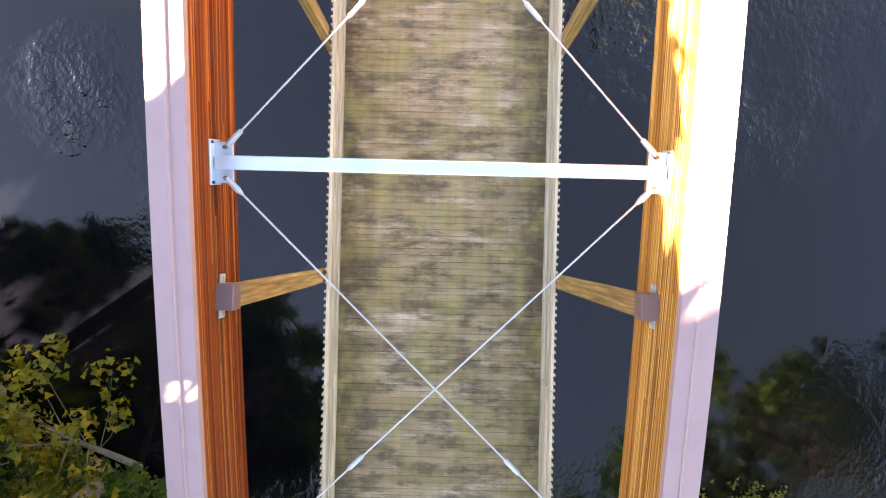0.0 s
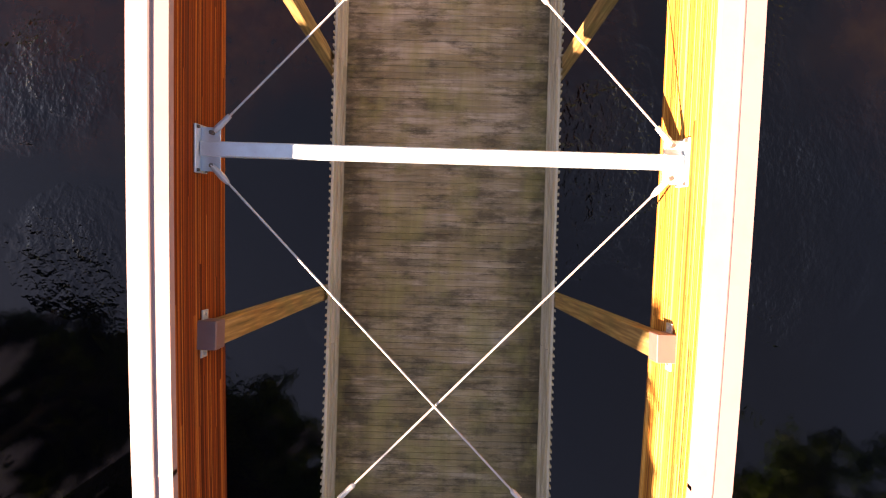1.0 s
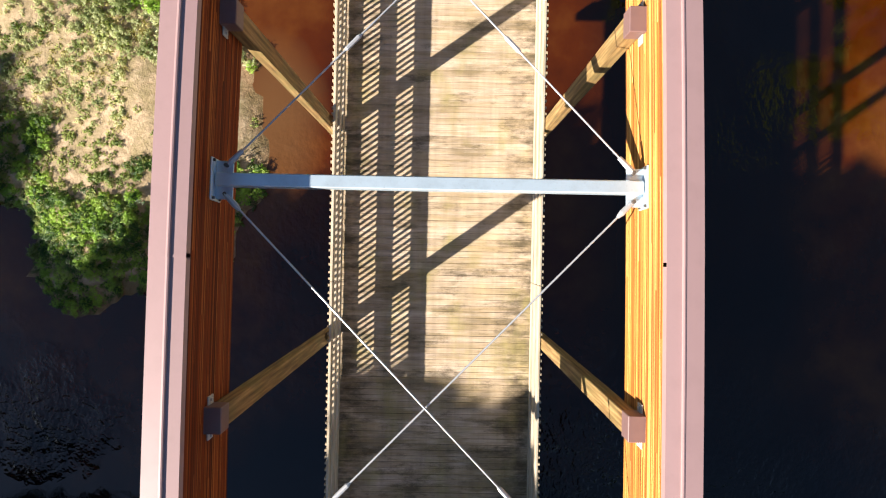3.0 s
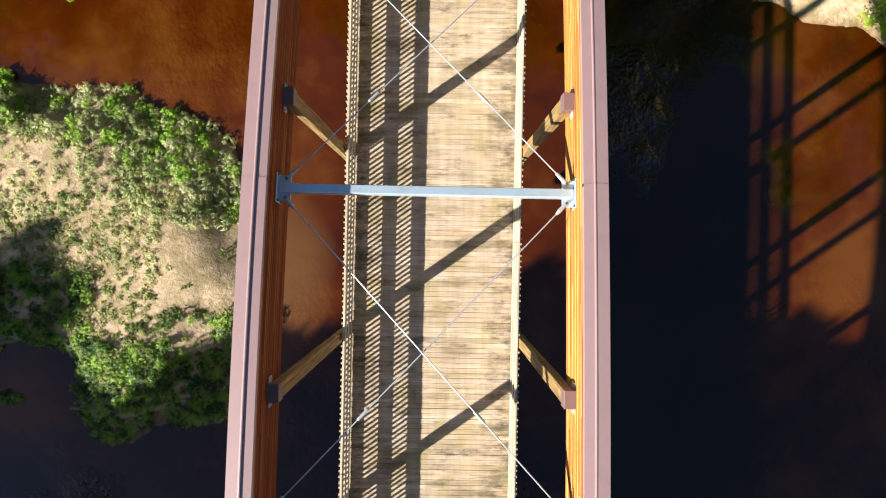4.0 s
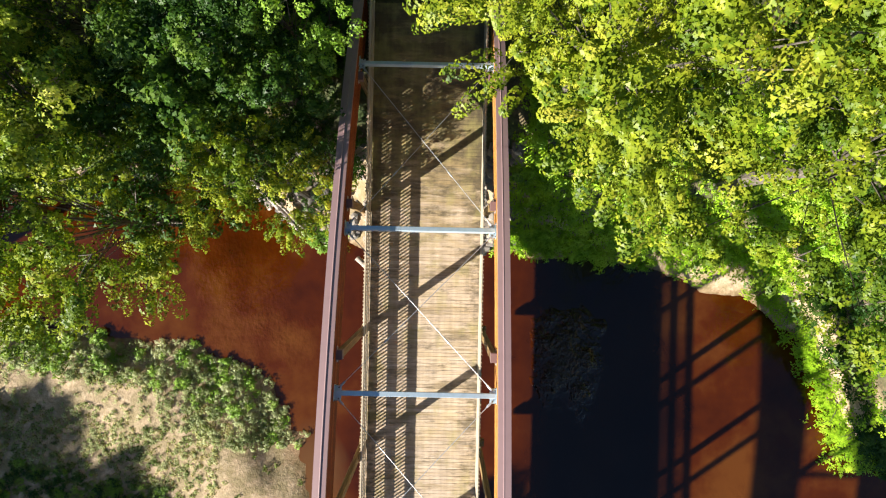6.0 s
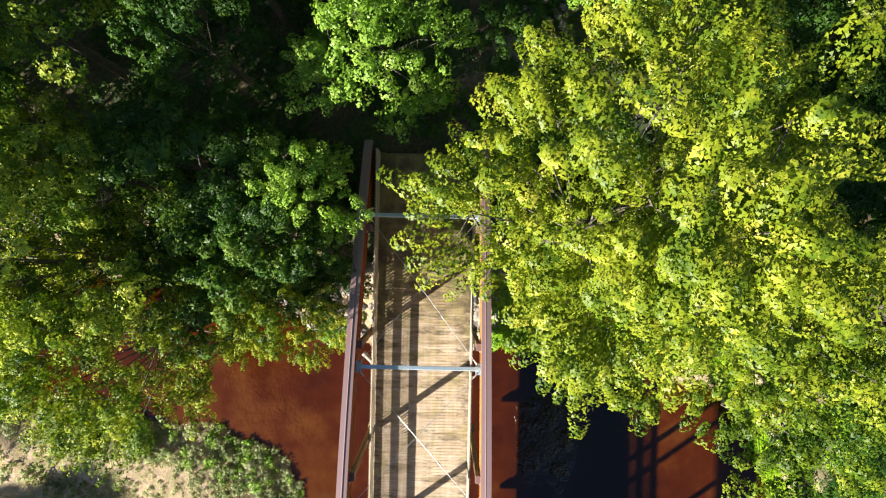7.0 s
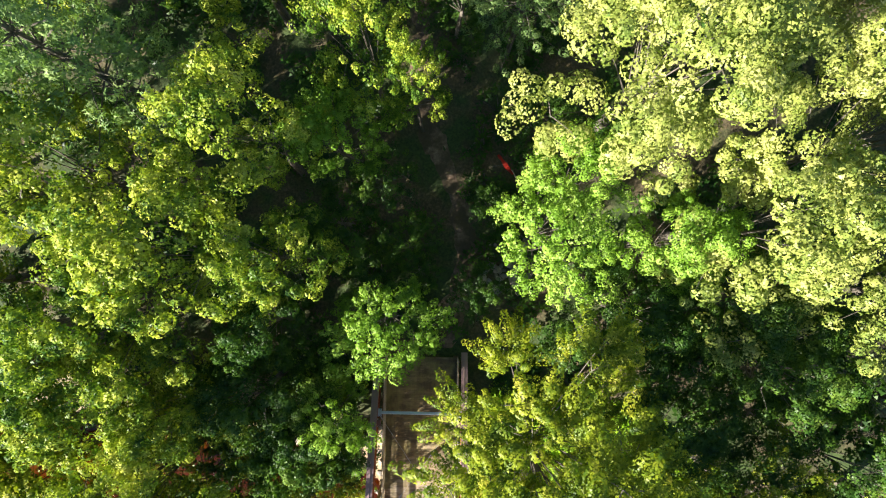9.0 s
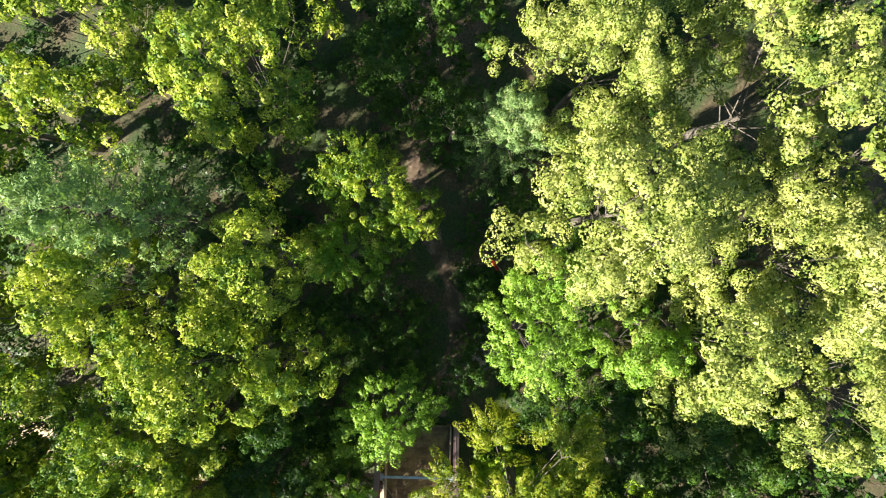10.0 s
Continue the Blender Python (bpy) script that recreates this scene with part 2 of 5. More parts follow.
def water_material():
    n = Nodes("river_water")
    pos = n.coords((1, 1, 1), "World")
    bed = n.noise(pos, 0.33, 5, 0.6)
    col = n.ramp(bed, [(0.30, (0.022, 0.0038, 0.0003)), (0.5, (0.052, 0.0100, 0.0006)), (0.66, (0.092, 0.029, 0.0045))])
    # the river deepens below the near bank; its shade and sky reflection are painted in as navy, up to the shoaling
    # sand bar
    along = n.add("ShaderNodeSeparateXYZ", Vector=pos)
    shade_depth = n.math("ADD", n.math("MULTIPLY", n.math("SUBTRACT", along.outputs["Y"], 13.0), 0.2), n.math("MULTIPLY", n.math("SUBTRACT", bed, 0.5), 1.2))
    col = n.mix(n.ramp(shade_depth, [(0.0, grey(1)), (1.0, grey(0))]), col, (0.0018, 0.0022, 0.0038))
    # a darker band right of the bridge, from about x 3 to 10
    dark_band = n.ramp(n.math("MULTIPLY", n.math("ADD", along.outputs["X"], n.math("MULTIPLY", bed, 1.5)), 0.1), [(0.38, grey(0)), (0.52, grey(0.85)), (0.85, grey(0.85)), (1.04, grey(0))])
    col = n.mix(dark_band, col, (0.004, 0.0028, 0.0028))
    # the sandy shoal off the nose of the bar
    sx = n.math("MULTIPLY", n.math("ADD", along.outputs["X"], 3.9), 0.75)
    sy = n.math("MULTIPLY", n.math("SUBTRACT", along.outputs["Y"], 21.2), 0.42)
    shoal = n.math("ADD", n.math("ADD", n.math("MULTIPLY", sx, sx), n.math("MULTIPLY", sy, sy)), n.math("MULTIPLY", n.math("SUBTRACT", bed, 0.5), 1.2))
    col = n.mix(n.ramp(shoal, [(0.1, grey(0.85)), (1.0, grey(0))]), col, (0.105, 0.05, 0.018))
    n1 = n.noise(n.coords((1.0, 0.7, 1), "World"), 2.2, 3, 0.5)
    n2 = n.noise(n.coords((1.0, 0.8, 1), "World"), 9.0, 3, 0.5)
    calm = n.ramp(n.noise(pos, 0.20, 3), [(0.50, grey(0.03)), (0.70, grey(0.9))])
    # riffles over shallow stones
    for cx, cy, rx, ry, most in ((4.9, 25.6, 1.3, 2.0, 5.0), (3.4, 13.6, 1.6, 2.8, 1.8), (-8.9, 14.4, 1.9, 1.5, 1.1), (-8.2, 10.8, 1.7, 1.3, 1.1), (5.6, 10.6, 2.4, 1.6, 0.8)):
        dx = n.math("MULTIPLY", n.math("SUBTRACT", along.outputs["X"], cx), 1 / rx)
        dy = n.math("MULTIPLY", n.math("SUBTRACT", along.outputs["Y"], cy), 1 / ry)
        far = n.math("ADD", n.math("ADD", n.math("MULTIPLY", dx, dx), n.math("MULTIPLY", dy, dy)), n.math("MULTIPLY", n.math("SUBTRACT", n.noise(pos, 1.1, 4), 0.5), 3.0))
        calm = n.math("ADD", calm, n.math("MULTIPLY", n.ramp(far, [(0.0, grey(1)), (0.5, grey(0.35)), (1.0, grey(0))]), most))
    h = n.math("ADD", n.math("MULTIPLY", n1, 0.7), n.math("MULTIPLY", n2, 0.45))
    n.bump(n.math("MULTIPLY", h, calm), 0.6, 0.12)
    return n.set(Base_Color=col, Roughness=0.06, IOR=1.46)


def rock_material():
    n = Nodes("riprap_rock")
    info = n.add("ShaderNodeObjectInfo")
    f = n.noise(n.coords((1, 1, 1), "World"), 7.0, 7, 0.65)
    base = n.ramp(info.outputs["Random"], [(0, (0.13, 0.12, 0.11)), (0.4, (0.22, 0.20, 0.175)), (0.8, (0.34, 0.29, 0.235)), (1, (0.46, 0.38, 0.29))])
    n.bump(f, 0.6, 0.03)
    return n.set(Base_Color=n.mix(0.6, base, n.ramp(f, [(0.3, grey(0.5)), (0.7, grey(1.35))]), "MULTIPLY"), Roughness=0.9)


# Shade is put into the left arch's tone, sunlight and bleaching into the right's.
GLULAM_SHADED = glulam_material("glulam", ((0.055, 0.009, 0.003), (0.15, 0.030, 0.008), (0.245, 0.056, 0.013), (0.40, 0.145, 0.036)))
GLULAM_SUNLIT = glulam_material("sunlit_bleached_glulam", ((0.18, 0.052, 0.014), (0.39, 0.155, 0.036), (0.57, 0.28, 0.07), (0.75, 0.48, 0.17)))
TIMBER = timber_material("hanger_timber", (0.07, 0.038, 0.014), (0.22, 0.13, 0.045), (0.42, 0.28, 0.12), 0.5)
RAIL_WOOD = timber_material("railing_wood", (0.30, 0.24, 0.15), (0.46, 0.39, 0.29), (0.58, 0.51, 0.41), 0.15, axis=1)
PICKET_WOOD = timber_material("picket_wood", (0.26, 0.19, 0.10), (0.43, 0.34, 0.235), (0.54, 0.45, 0.33), 0.15, axis=2)
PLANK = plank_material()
FLASHING = painted_metal("mauve_flashing", (0.30, 0.195, 0.195), 0.5, 0.0, 0.12)
CAP_METAL = painted_metal("plum_cap", (0.16, 0.095, 0.092), 0.5, 0.0, 0.2)
STEEL = painted_metal("galvanised_steel", (0.50, 0.62, 0.70), 0.36, 0.45, 0.25)
PLATE = painted_metal("zinc_plate", (0.46, 0.475, 0.47), 0.5, 0.3, 0.4)
ROD = painted_metal("galvanised_rod", (0.42, 0.44, 0.46), 0.4, 0.25, 0.1)
BOLT = painted_metal("dark_bolt", (0.12, 0.11, 0.10), 0.6, 0.5, 0.3)
CONCRETE = painted_metal("abutment_concrete", (0.36, 0.34, 0.31), 0.85, 0.0, 0.4)
BARK = bark_material()
GROUND = ground_material()
SANDPATH = path_material()
WATER = water_material()
ROCK = rock_material()
DRIFT = timber_material("driftwood", (0.18, 0.15, 0.12), (0.36, 0.31, 0.26), (0.52, 0.47, 0.41), 0.05, axis=0)
LEAF_YELLOW = leaf_material("leaf_yellow_green", ((0.022, 0.070, 0.012), (0.11, 0.20, 0.020), (0.36, 0.43, 0.045), (0.64, 0.63, 0.13)))
LEAF_PALE = leaf_material("leaf_pale_green", ((0.10, 0.16, 0.03), (0.25, 0.31, 0.06), (0.41, 0.44, 0.115), (0.54, 0.54, 0.20)))
LEAF_GREEN = leaf_material("leaf_fresh_green", ((0.08, 0.17, 0.012), (0.16, 0.30, 0.026), (0.26, 0.41, 0.055), (0.38, 0.51, 0.11)))
LEAF_VINE = leaf_material("leaf_creeper_green", ((0.12, 0.24, 0.010), (0.22, 0.40, 0.016), (0.36, 0.55, 0.028), (0.50, 0.64, 0.06)))
# deep green, darkened further to carry the shade among and under the sunlit crowns
LEAF_DARK = leaf_material("leaf_shaded_deep_green", ((0.015, 0.048, 0.007), (0.035, 0.090, 0.011), (0.075, 0.15, 0.017), (0.155, 0.235, 0.035)))
LEAF_BLUE = leaf_material("leaf_blue_green", ((0.07, 0.14, 0.045), (0.14, 0.24, 0.075), (0.23, 0.34, 0.11), (0.36, 0.46, 0.17)))
LEAF_WILLOW = leaf_material("leaf_grey_willow", ((0.14, 0.19, 0.065), (0.28, 0.33, 0.14), (0.46, 0.49, 0.26), (0.66, 0.66, 0.45)), 0.48)
LEAF_DRY = leaf_material("leaf_dry_herb", ((0.18, 0.17, 0.06), (0.33, 0.30, 0.12), (0.48, 0.44, 0.22), (0.62, 0.57, 0.35)), 0.45)
LEAF_MEADOW = leaf_material("leaf_dull_meadow", ((0.08, 0.13, 0.03), (0.15, 0.21, 0.05), (0.25, 0.30, 0.085), (0.38, 0.40, 0.16)), 0.4)
LEAF_LIME = leaf_material("leaf_lime_green", ((0.030, 0.075, 0.006), (0.115, 0.18, 0.010), (0.265, 0.315, 0.018), (0.47, 0.45, 0.06)))
LEAF_AUTUMN = leaf_material("leaf_autumn_gold", ((0.03, 0.05, 0.004), (0.09, 0.10, 0.006), (0.20, 0.155, 0.01), (0.36, 0.24, 0.02)))
RED_CLOTH = painted_metal("red_cloth", (0.55, 0.03, 0.015), 0.7, 0.0, 0.2)


# ---------------------------------------------------------------- building blocks
def thing(name, label, category, group="", at=(0, 0, 0), kind=""):
    ob = new(name)
    ob.empty_display_size = 0.2
    ob.location = at
    return tagged(ob, label, category, group, kind)


def mesh_of(name, bm, material):
    me = bpy.data.meshes.new(name)
    bm.to_mesh(me)
    bm.free()
    me.materials.append(material)
    return me


def part(name, bm, material, parent, label="", at=None, smooth=False):
    me = bm if isinstance(bm, bpy.types.Mesh) else mesh_of(name, bm, material)
    if smooth:
        me.shade_smooth()
    ob = new(name, me)
    ob.parent = parent
    if at is not None:
        ob.matrix_basis = at if isinstance(at, Matrix) else Matrix.Translation(at)
    return tagged(ob, label)


def solo(name, bm, material, label, category, group="", kind="", smooth=False):
    me = bm if isinstance(bm, bpy.types.Mesh) else mesh_of(name, bm, material)
    if smooth:
        me.shade_smooth()
    return tagged(new(name, me), label, category, group, kind)


def add_box(bm, lo, hi, bevel=0.0, turn=None):
    lo, hi = Vector(lo), Vector(hi)
    mid, size = (lo + hi) / 2, hi - lo
    m = Matrix.Translation(mid) @ (turn or Matrix()) @ Matrix.Diagonal((*size, 1))
    made = bmesh.ops.create_cube(bm, size=1, matrix=m)["verts"]
    if bevel:
        edges = {e for v in made for e in v.link_edges}
        bmesh.ops.bevel(bm, geom=list(edges), offset=bevel, segments=1, affect="EDGES", clamp_overlap=True)
    return made


def box(lo, hi, bevel=0.0):
    bm = bmesh.new()
    add_box(bm, lo, hi, bevel)
    return bm


def add_tube(bm, points, radii, sides=8, cap=True):
    rings = []
    for i, p in enumerate(points):
        p = Vector(p)
        way = (Vector(points[min(i + 1, len(points) - 1)]) - Vector(points[max(i - 1, 0)])).normalized()
        side = way.cross(Vector((0, 0, 1)) if abs(way.z) < 0.95 else Vector((1, 0, 0))).normalized()
        up = side.cross(way)
        rings.append([bm.verts.new(p + radii[i] * (math.cos(a) * side + math.sin(a) * up))
                      for a in (2 * math.pi * k / sides for k in range(sides))])
    for a, b in zip(rings, rings[1:]):
        for k in range(sides):
            bm.faces.new((a[k], a[(k + 1) % sides], b[(k + 1) % sides], b[k]))
    if cap:
        bm.faces.new(rings[0][::-1])
        bm.faces.new(rings[-1])


def tube(a, b, radius, sides=8):
    bm = bmesh.new()
    add_tube(bm, [a, b], [radius, radius], sides)
    return bm


def quick_mesh(name, verts, faces, material, smooth=False, normals=None):
    """A mesh from arrays of corners and of faces with the same number of corners, and of the corners' normals."""
    me = bpy.data.meshes.new(name)
    count, corners = faces.shape
    me.vertices.add(len(verts))
    me.vertices.foreach_set("co", np.asarray(verts, dtype=np.float32).ravel())
    me.loops.add(count * corners)
    me.loops.foreach_set("vertex_index", faces.astype(np.int32).ravel())
    me.polygons.add(count)
    me.polygons.foreach_set("loop_start", np.arange(0, count * corners, corners, dtype=np.int32))
    me.polygons.foreach_set("use_smooth", np.full(count, smooth))
    me.update(calc_edges=True)
    if normals is not None:
        soft = me.attributes.new("custom_normal", "FLOAT_VECTOR", "POINT")
        soft.data.foreach_set("vector", np.asarray(normals, dtype=np.float32).ravel())
    me.materials.append(material)
    return me


def leaves(centres, ways, lengths, widths, rng, facing, rough=0.16):
    """Small pointed leaves from a stalk end along a way. They are turned roughly towards a facing, and shaded softly by it."""
    n = len(centres)
    up = rng.normal(0, rough, (n, 3)) + facing
    side = np.cross(ways, up)
    side /= np.linalg.norm(side, axis=1, keepdims=True) + 1e-9
    L, W = lengths[:, None], widths[:, None]
    root = centres + ways * L * 0.12
    v = np.stack([root + side * W, centres + ways * L, root - side * W], 1).reshape(-1, 3)
    soft = facing + rng.normal(0, 0.12, (n, 3))
    soft /= np.linalg.norm(soft, axis=1, keepdims=True) + 1e-9
    return v, np.arange(3 * n).reshape(n, 3), np.repeat(soft, 3, 0)


# ---------------------------------------------------------------- the land and the river
WATER_Z = -3.85
FAR_X = (-60, -12, -6, -4.5, -2, 3, 7.5, 11.3, 13.1, 14.5, 60)
FAR_Y = (36, 31.6, 31.2, 30.0, 29.2, 29.2, 28.8, 27.6, 26.2, 22.6, 14)
NEAR_X = (-60, -26, -15, -10, -6, -3, 3, 6, 60)
NEAR_Y = (16, 8.5, 6.0, 3.7, 2.1, 1.0, 1.0, 1.6, 4)


def smooth01(t):
    t = np.clip(t, 0, 1)
    return t * t * (3 - 2 * t)


def ripple(x, y):
    return (np.sin(1.7 * x + 0.6 * y) * np.sin(1.3 * y - 0.5 * x + 1.1) * 0.5 + np.sin(4.1 * x - 2.0 * y + 0.4) * np.sin(3.7 * y + 1.9 * x) * 0.22
            + np.sin(9.3 * x + 3.1 * y) * np.sin(8.1 * y - 2.7 * x) * 0.1)


def island(x, y):
    """How far inside the sand bar a place lies, from 1 at its middle to 0 at the waterline."""
    sx = np.where(x > -10.5, 6.5, 16.0)
    sy = np.where(y > 21.6, 4.6, 4.0 + 0.75 * smooth01((x + 9.6) / 1.6))
    u, v = np.abs((x + 10.5) / sx), np.abs((y - 21.6 + 0.10 * (x + 10.5)) / sy)
    pool = 0.55 * np.exp(-(((x + 10.4) / 1.4) ** 2 + ((y - 18.9) / 0.8) ** 2))
    return 1 - (u ** 2.6 + v ** 2.6) ** (1 / 2.6) + 0.09 * ripple(x, y) - pool


def height(x, y):
    x, y = np.asarray(x, float), np.asarray(y, float)
    r = ripple(x, y)
    far = y - np.interp(x, FAR_X, FAR_Y) + 0.35 * r
    near = np.interp(x, NEAR_X, NEAR_Y) - y + 0.35 * r
    bed = -5.1 + 0.12 * r
    out = bed
    steep = smooth01((x - 1.5) / 2.0)
    for d, start, run in ((far, 0.9 - 0.5 * steep, 5.2 - 1.7 * steep), (near, 0.9, 5.2)):
        z = np.where(d > 0, WATER_Z + 0.35 * np.minimum(d, 0.9) + 3.25 * smooth01((d - start) / run) + 0.10 * r * smooth01(d / 2), WATER_Z + 0.7 * d)
        out = np.maximum(out, z)
    f = island(x, y)
    out = np.maximum(out, WATER_Z + np.where(f > 0, 0.52 * smooth01(f / 0.36) + 0.10 * r * smooth01(f / 0.2), (3.5 - 2.5 * np.exp(-((x + 4.4) / 1.5) ** 2 - ((y - 21.0) / 1.9) ** 2)) * f))
    return np.maximum(out, bed)


def stretch(lo, hi, step, limit):
    a = list(np.arange(lo, hi + 1e-6, step))
    grow = step
    while a[-1] < limit:
        grow *= 1.35
        a.append(a[-1] + grow)
    grow = step
    while a[0] > -limit:
        grow *= 1.35
        a.insert(0, a[0] - grow)
    return np.array(a)


def build_ground():
    xs, ys = stretch(-22, 22, 0.28, 2500), stretch(-2, 58, 0.28, 2500)
    gx, gy = np.meshgrid(xs, ys)
    verts = np.stack([gx, gy, height(gx, gy)], -1).reshape(-1, 3)
    nx, ny = len(xs), len(ys)
    i = (np.arange(ny - 1)[:, None] * nx + np.arange(nx - 1)[None, :]).ravel()
    faces = np.stack([i, i + 1, i + nx + 1, i + nx], 1)
    ob = new("ground", quick_mesh("ground", verts, faces, GROUND, True))
    tagged(ob, "sandy river banks and leaf-littered forest floor", "ground", kind="structure")


def build_water():
    bm = bmesh.new()
    bmesh.ops.create_grid(bm, x_segments=2, y_segments=2, size=300, matrix=Matrix.Translation((0, 15, WATER_Z)))
    ob = new("water", mesh_of("water", bm, WATER))
    tagged(ob, "tannin-brown river water with faint ripples", "water", kind="structure")


def path_x(y):
    return np.interp(y, (36, 39, 41, 43.3, 45.3, 47.5, 50, 60), (0.9, 1.5, 1.9, 1.35, 0.35, -0.35, -0.4, 0.0))


def build_path():
    """The trodden sandy way beyond the bridge, laid just above the ground."""
    ys = np.arange(36.5, 66, 0.3)
    across = np.linspace(-1, 1, 7)
    half = 0.52 + 0.12 * np.sin(ys * 1.7)
    gx = path_x(ys)[:, None] + across[None, :] * (half[:, None] + 0.08 * np.sin(ys * 5.1)[:, None])
    gy = np.repeat(ys[:, None], 7, 1)
    gz = height(gx, gy) + 0.045 - 0.06 * np.abs(across)[None, :] ** 3 + 0.05 * np.sin(gx * 9.0 + gy * 4.0) * np.sin(gy * 2.3 - gx * 3.0)
    verts = np.stack([gx, gy, gz], -1).reshape(-1, 3)
    i = (np.arange(len(ys) - 1)[:, None] * 7 + np.arange(6)[None, :]).ravel()
    faces = np.stack([i, i + 1, i + 8, i + 7], 1)
    ob = new("path", quick_mesh("path", verts, faces, SANDPATH, True))
    tagged(ob, "trodden pale sandy footpath through the wood", "path", kind="structure")


build_ground()
build_water()
build_path()

# ---------------------------------------------------------------- the bridge
Y_MID, Y_START, Y_END = 15.75, -4.6, 36.15
BEAM_W, BEAM_UP, BEAM_DOWN = 0.20, 0.41, 0.54
STRUT_DROP = 0.06     # how far the cross struts lie below the middle line of the arches
STRUTS = (-2.62, 1.0, 4.62, 8.12, 11.76, 15.38, 18.93, 22.61, 26.22, 29.74, 34.02)
CROWN_STRUT = 5      # the strut at the crown of the arch
HANGERS = (-2.9, 0.45, 3.77, 7.09, 10.43, 13.73, 17.04, 20.30, 23.71, 27.0, 30.32, 33.64)
DECK_HALF = 1.60
RAIL_IN = 1.525


def face_at(side):
    """How far the inner face of an arched beam lies from the middle of the deck."""
    return 1.72 - 0.018 * side


def arch(y):
    d = y - Y_MID
    return 4.86 - 0.0082 * d * d - 7.5e-6 * d ** 4


def arch_turn(y):
    d = y - Y_MID
    return Matrix.Rotation(math.atan(-0.0164 * d - 3e-5 * d ** 3), 4, "X")


def sweep(profile, y0, y1, steps, uv=False):
    """A profile of (x, height over the arch line) drawn along the arch."""
    bm = bmesh.new()
    layer = bm.loops.layers.uv.new("UVMap") if uv else None
    rings, run = [], []
    for i in range(steps + 1):
        y = y0 + (y1 - y0) * i / steps
        m = Matrix.Translation((0, y, arch(y))) @ arch_turn(y)
        rings.append([bm.verts.new(m @ Vector((x, 0, h))) for x, h in profile])
        run.append(y)
    n = len(profile)
    for i in range(steps):
        for k in range(n):
            quad = ((i, k), (i, (k + 1) % n), (i + 1, (k + 1) % n), (i + 1, k))
            face = bm.faces.new([rings[a][b] for a, b in quad])
            if uv:
                for loop, (a, b) in zip(face.loops, quad):
                    x, h = profile[b]
                    loop[layer].uv = (run[a], h + 2.0 + (0.5 if x > 0 else 0))
    bm.faces.new(rings[0][::-1])
    bm.faces.new(rings[-1])
    bmesh.ops.recalc_face_normals(bm, faces=bm.faces[:])
    return bm


def build_truss(side):
    """One arched glulam beam with its sheet-metal cap, splice plates and timber hangers."""
    s = side
    FACE = face_at(s)
    truss = thing("arch_truss", "orange-brown glulam arch with mauve metal capping and timber hangers", "bridge truss", "arched trusses of the bridge")
    beam = [(s * FACE, -BEAM_DOWN), (s * FACE, BEAM_UP), (s * (FACE + BEAM_W), BEAM_UP), (s * (FACE + BEAM_W), -BEAM_DOWN)]
    part("beam", sweep(beam, Y_START, Y_END, 72, True), GLULAM_SHADED if s < 0 else GLULAM_SUNLIT, truss,
         "laminated timber beam, shaded red-brown with darker streaks" if s < 0 else "laminated timber beam, bleached and sunlit honey-yellow with brown streaks")
    a, b, t = FACE - 0.016, FACE + BEAM_W + 0.050, BEAM_UP
    mid = a + 0.120
    cap = [(a, t - 0.050), (a, t + 0.018), (mid - 0.012, t + 0.024), (mid - 0.008, t + 0.038), (mid + 0.002, t + 0.041), (mid + 0.012, t + 0.038), (mid + 0.018, t + 0.034),
           (b, t + 0.026), (b, t - 0.055), (b - 0.006, t - 0.055), (b - 0.006, t + 0.004), (a + 0.006, t + 0.004), (a + 0.006, t - 0.050)]
    # the capping lies in overlapping lengths
    cuts = [Y_START - 0.04, 0.6, 5.1, 9.6, 14.0, 18.3, 22.6, 27.0, 31.5, Y_END + 0.04]
    for i, (y0, y1) in enumerate(zip(cuts, cuts[1:])):
        lift = 0.003 if i % 2 else 0.0
        part("capping", sweep([(s * x, h + lift) for x, h in cap], y0, y1 + 0.03, 14), FLASHING, truss, "mauve sheet-metal capping with a raised seam")
    # vertical hangers with their little roofs
    for y in HANGERS:
        top = arch(y) - 0.02
        if top < 0.9:
            continue
        x = s * (FACE - 0.062)
        bm = bmesh.new()
        add_box(bm, (-0.062, -0.092, -0.62), (0.058, 0.092, top), 0.008)
        hang = part("hanger", bm, TIMBER, truss, "weathered yellow-brown timber hanger", at=(x, y, 0))
        bm = bmesh.new()
        add_box(bm, (-0.074, -0.105, top - 0.16), (0.074, 0.105, top + 0.012), 0.006)
        part("hanger_cap", bm, CAP_METAL, hang, "plum-brown folded metal cap")
        bm = bmesh.new()
        add_box(bm, (s * 0.047, -0.175, top - 0.145), (s * 0.060, 0.175, top - 0.045), 0.003)
        for dy in (-0.145, 0.145):
            add_box(bm, (s * 0.040 - 0.008, dy - 0.012, top - 0.107), (s * 0.040 + 0.008, dy + 0.012, top - 0.083), 0.003)
        part("hanger_plate", bm, PLATE, hang, "grey galvanised fixing plate")
    return truss


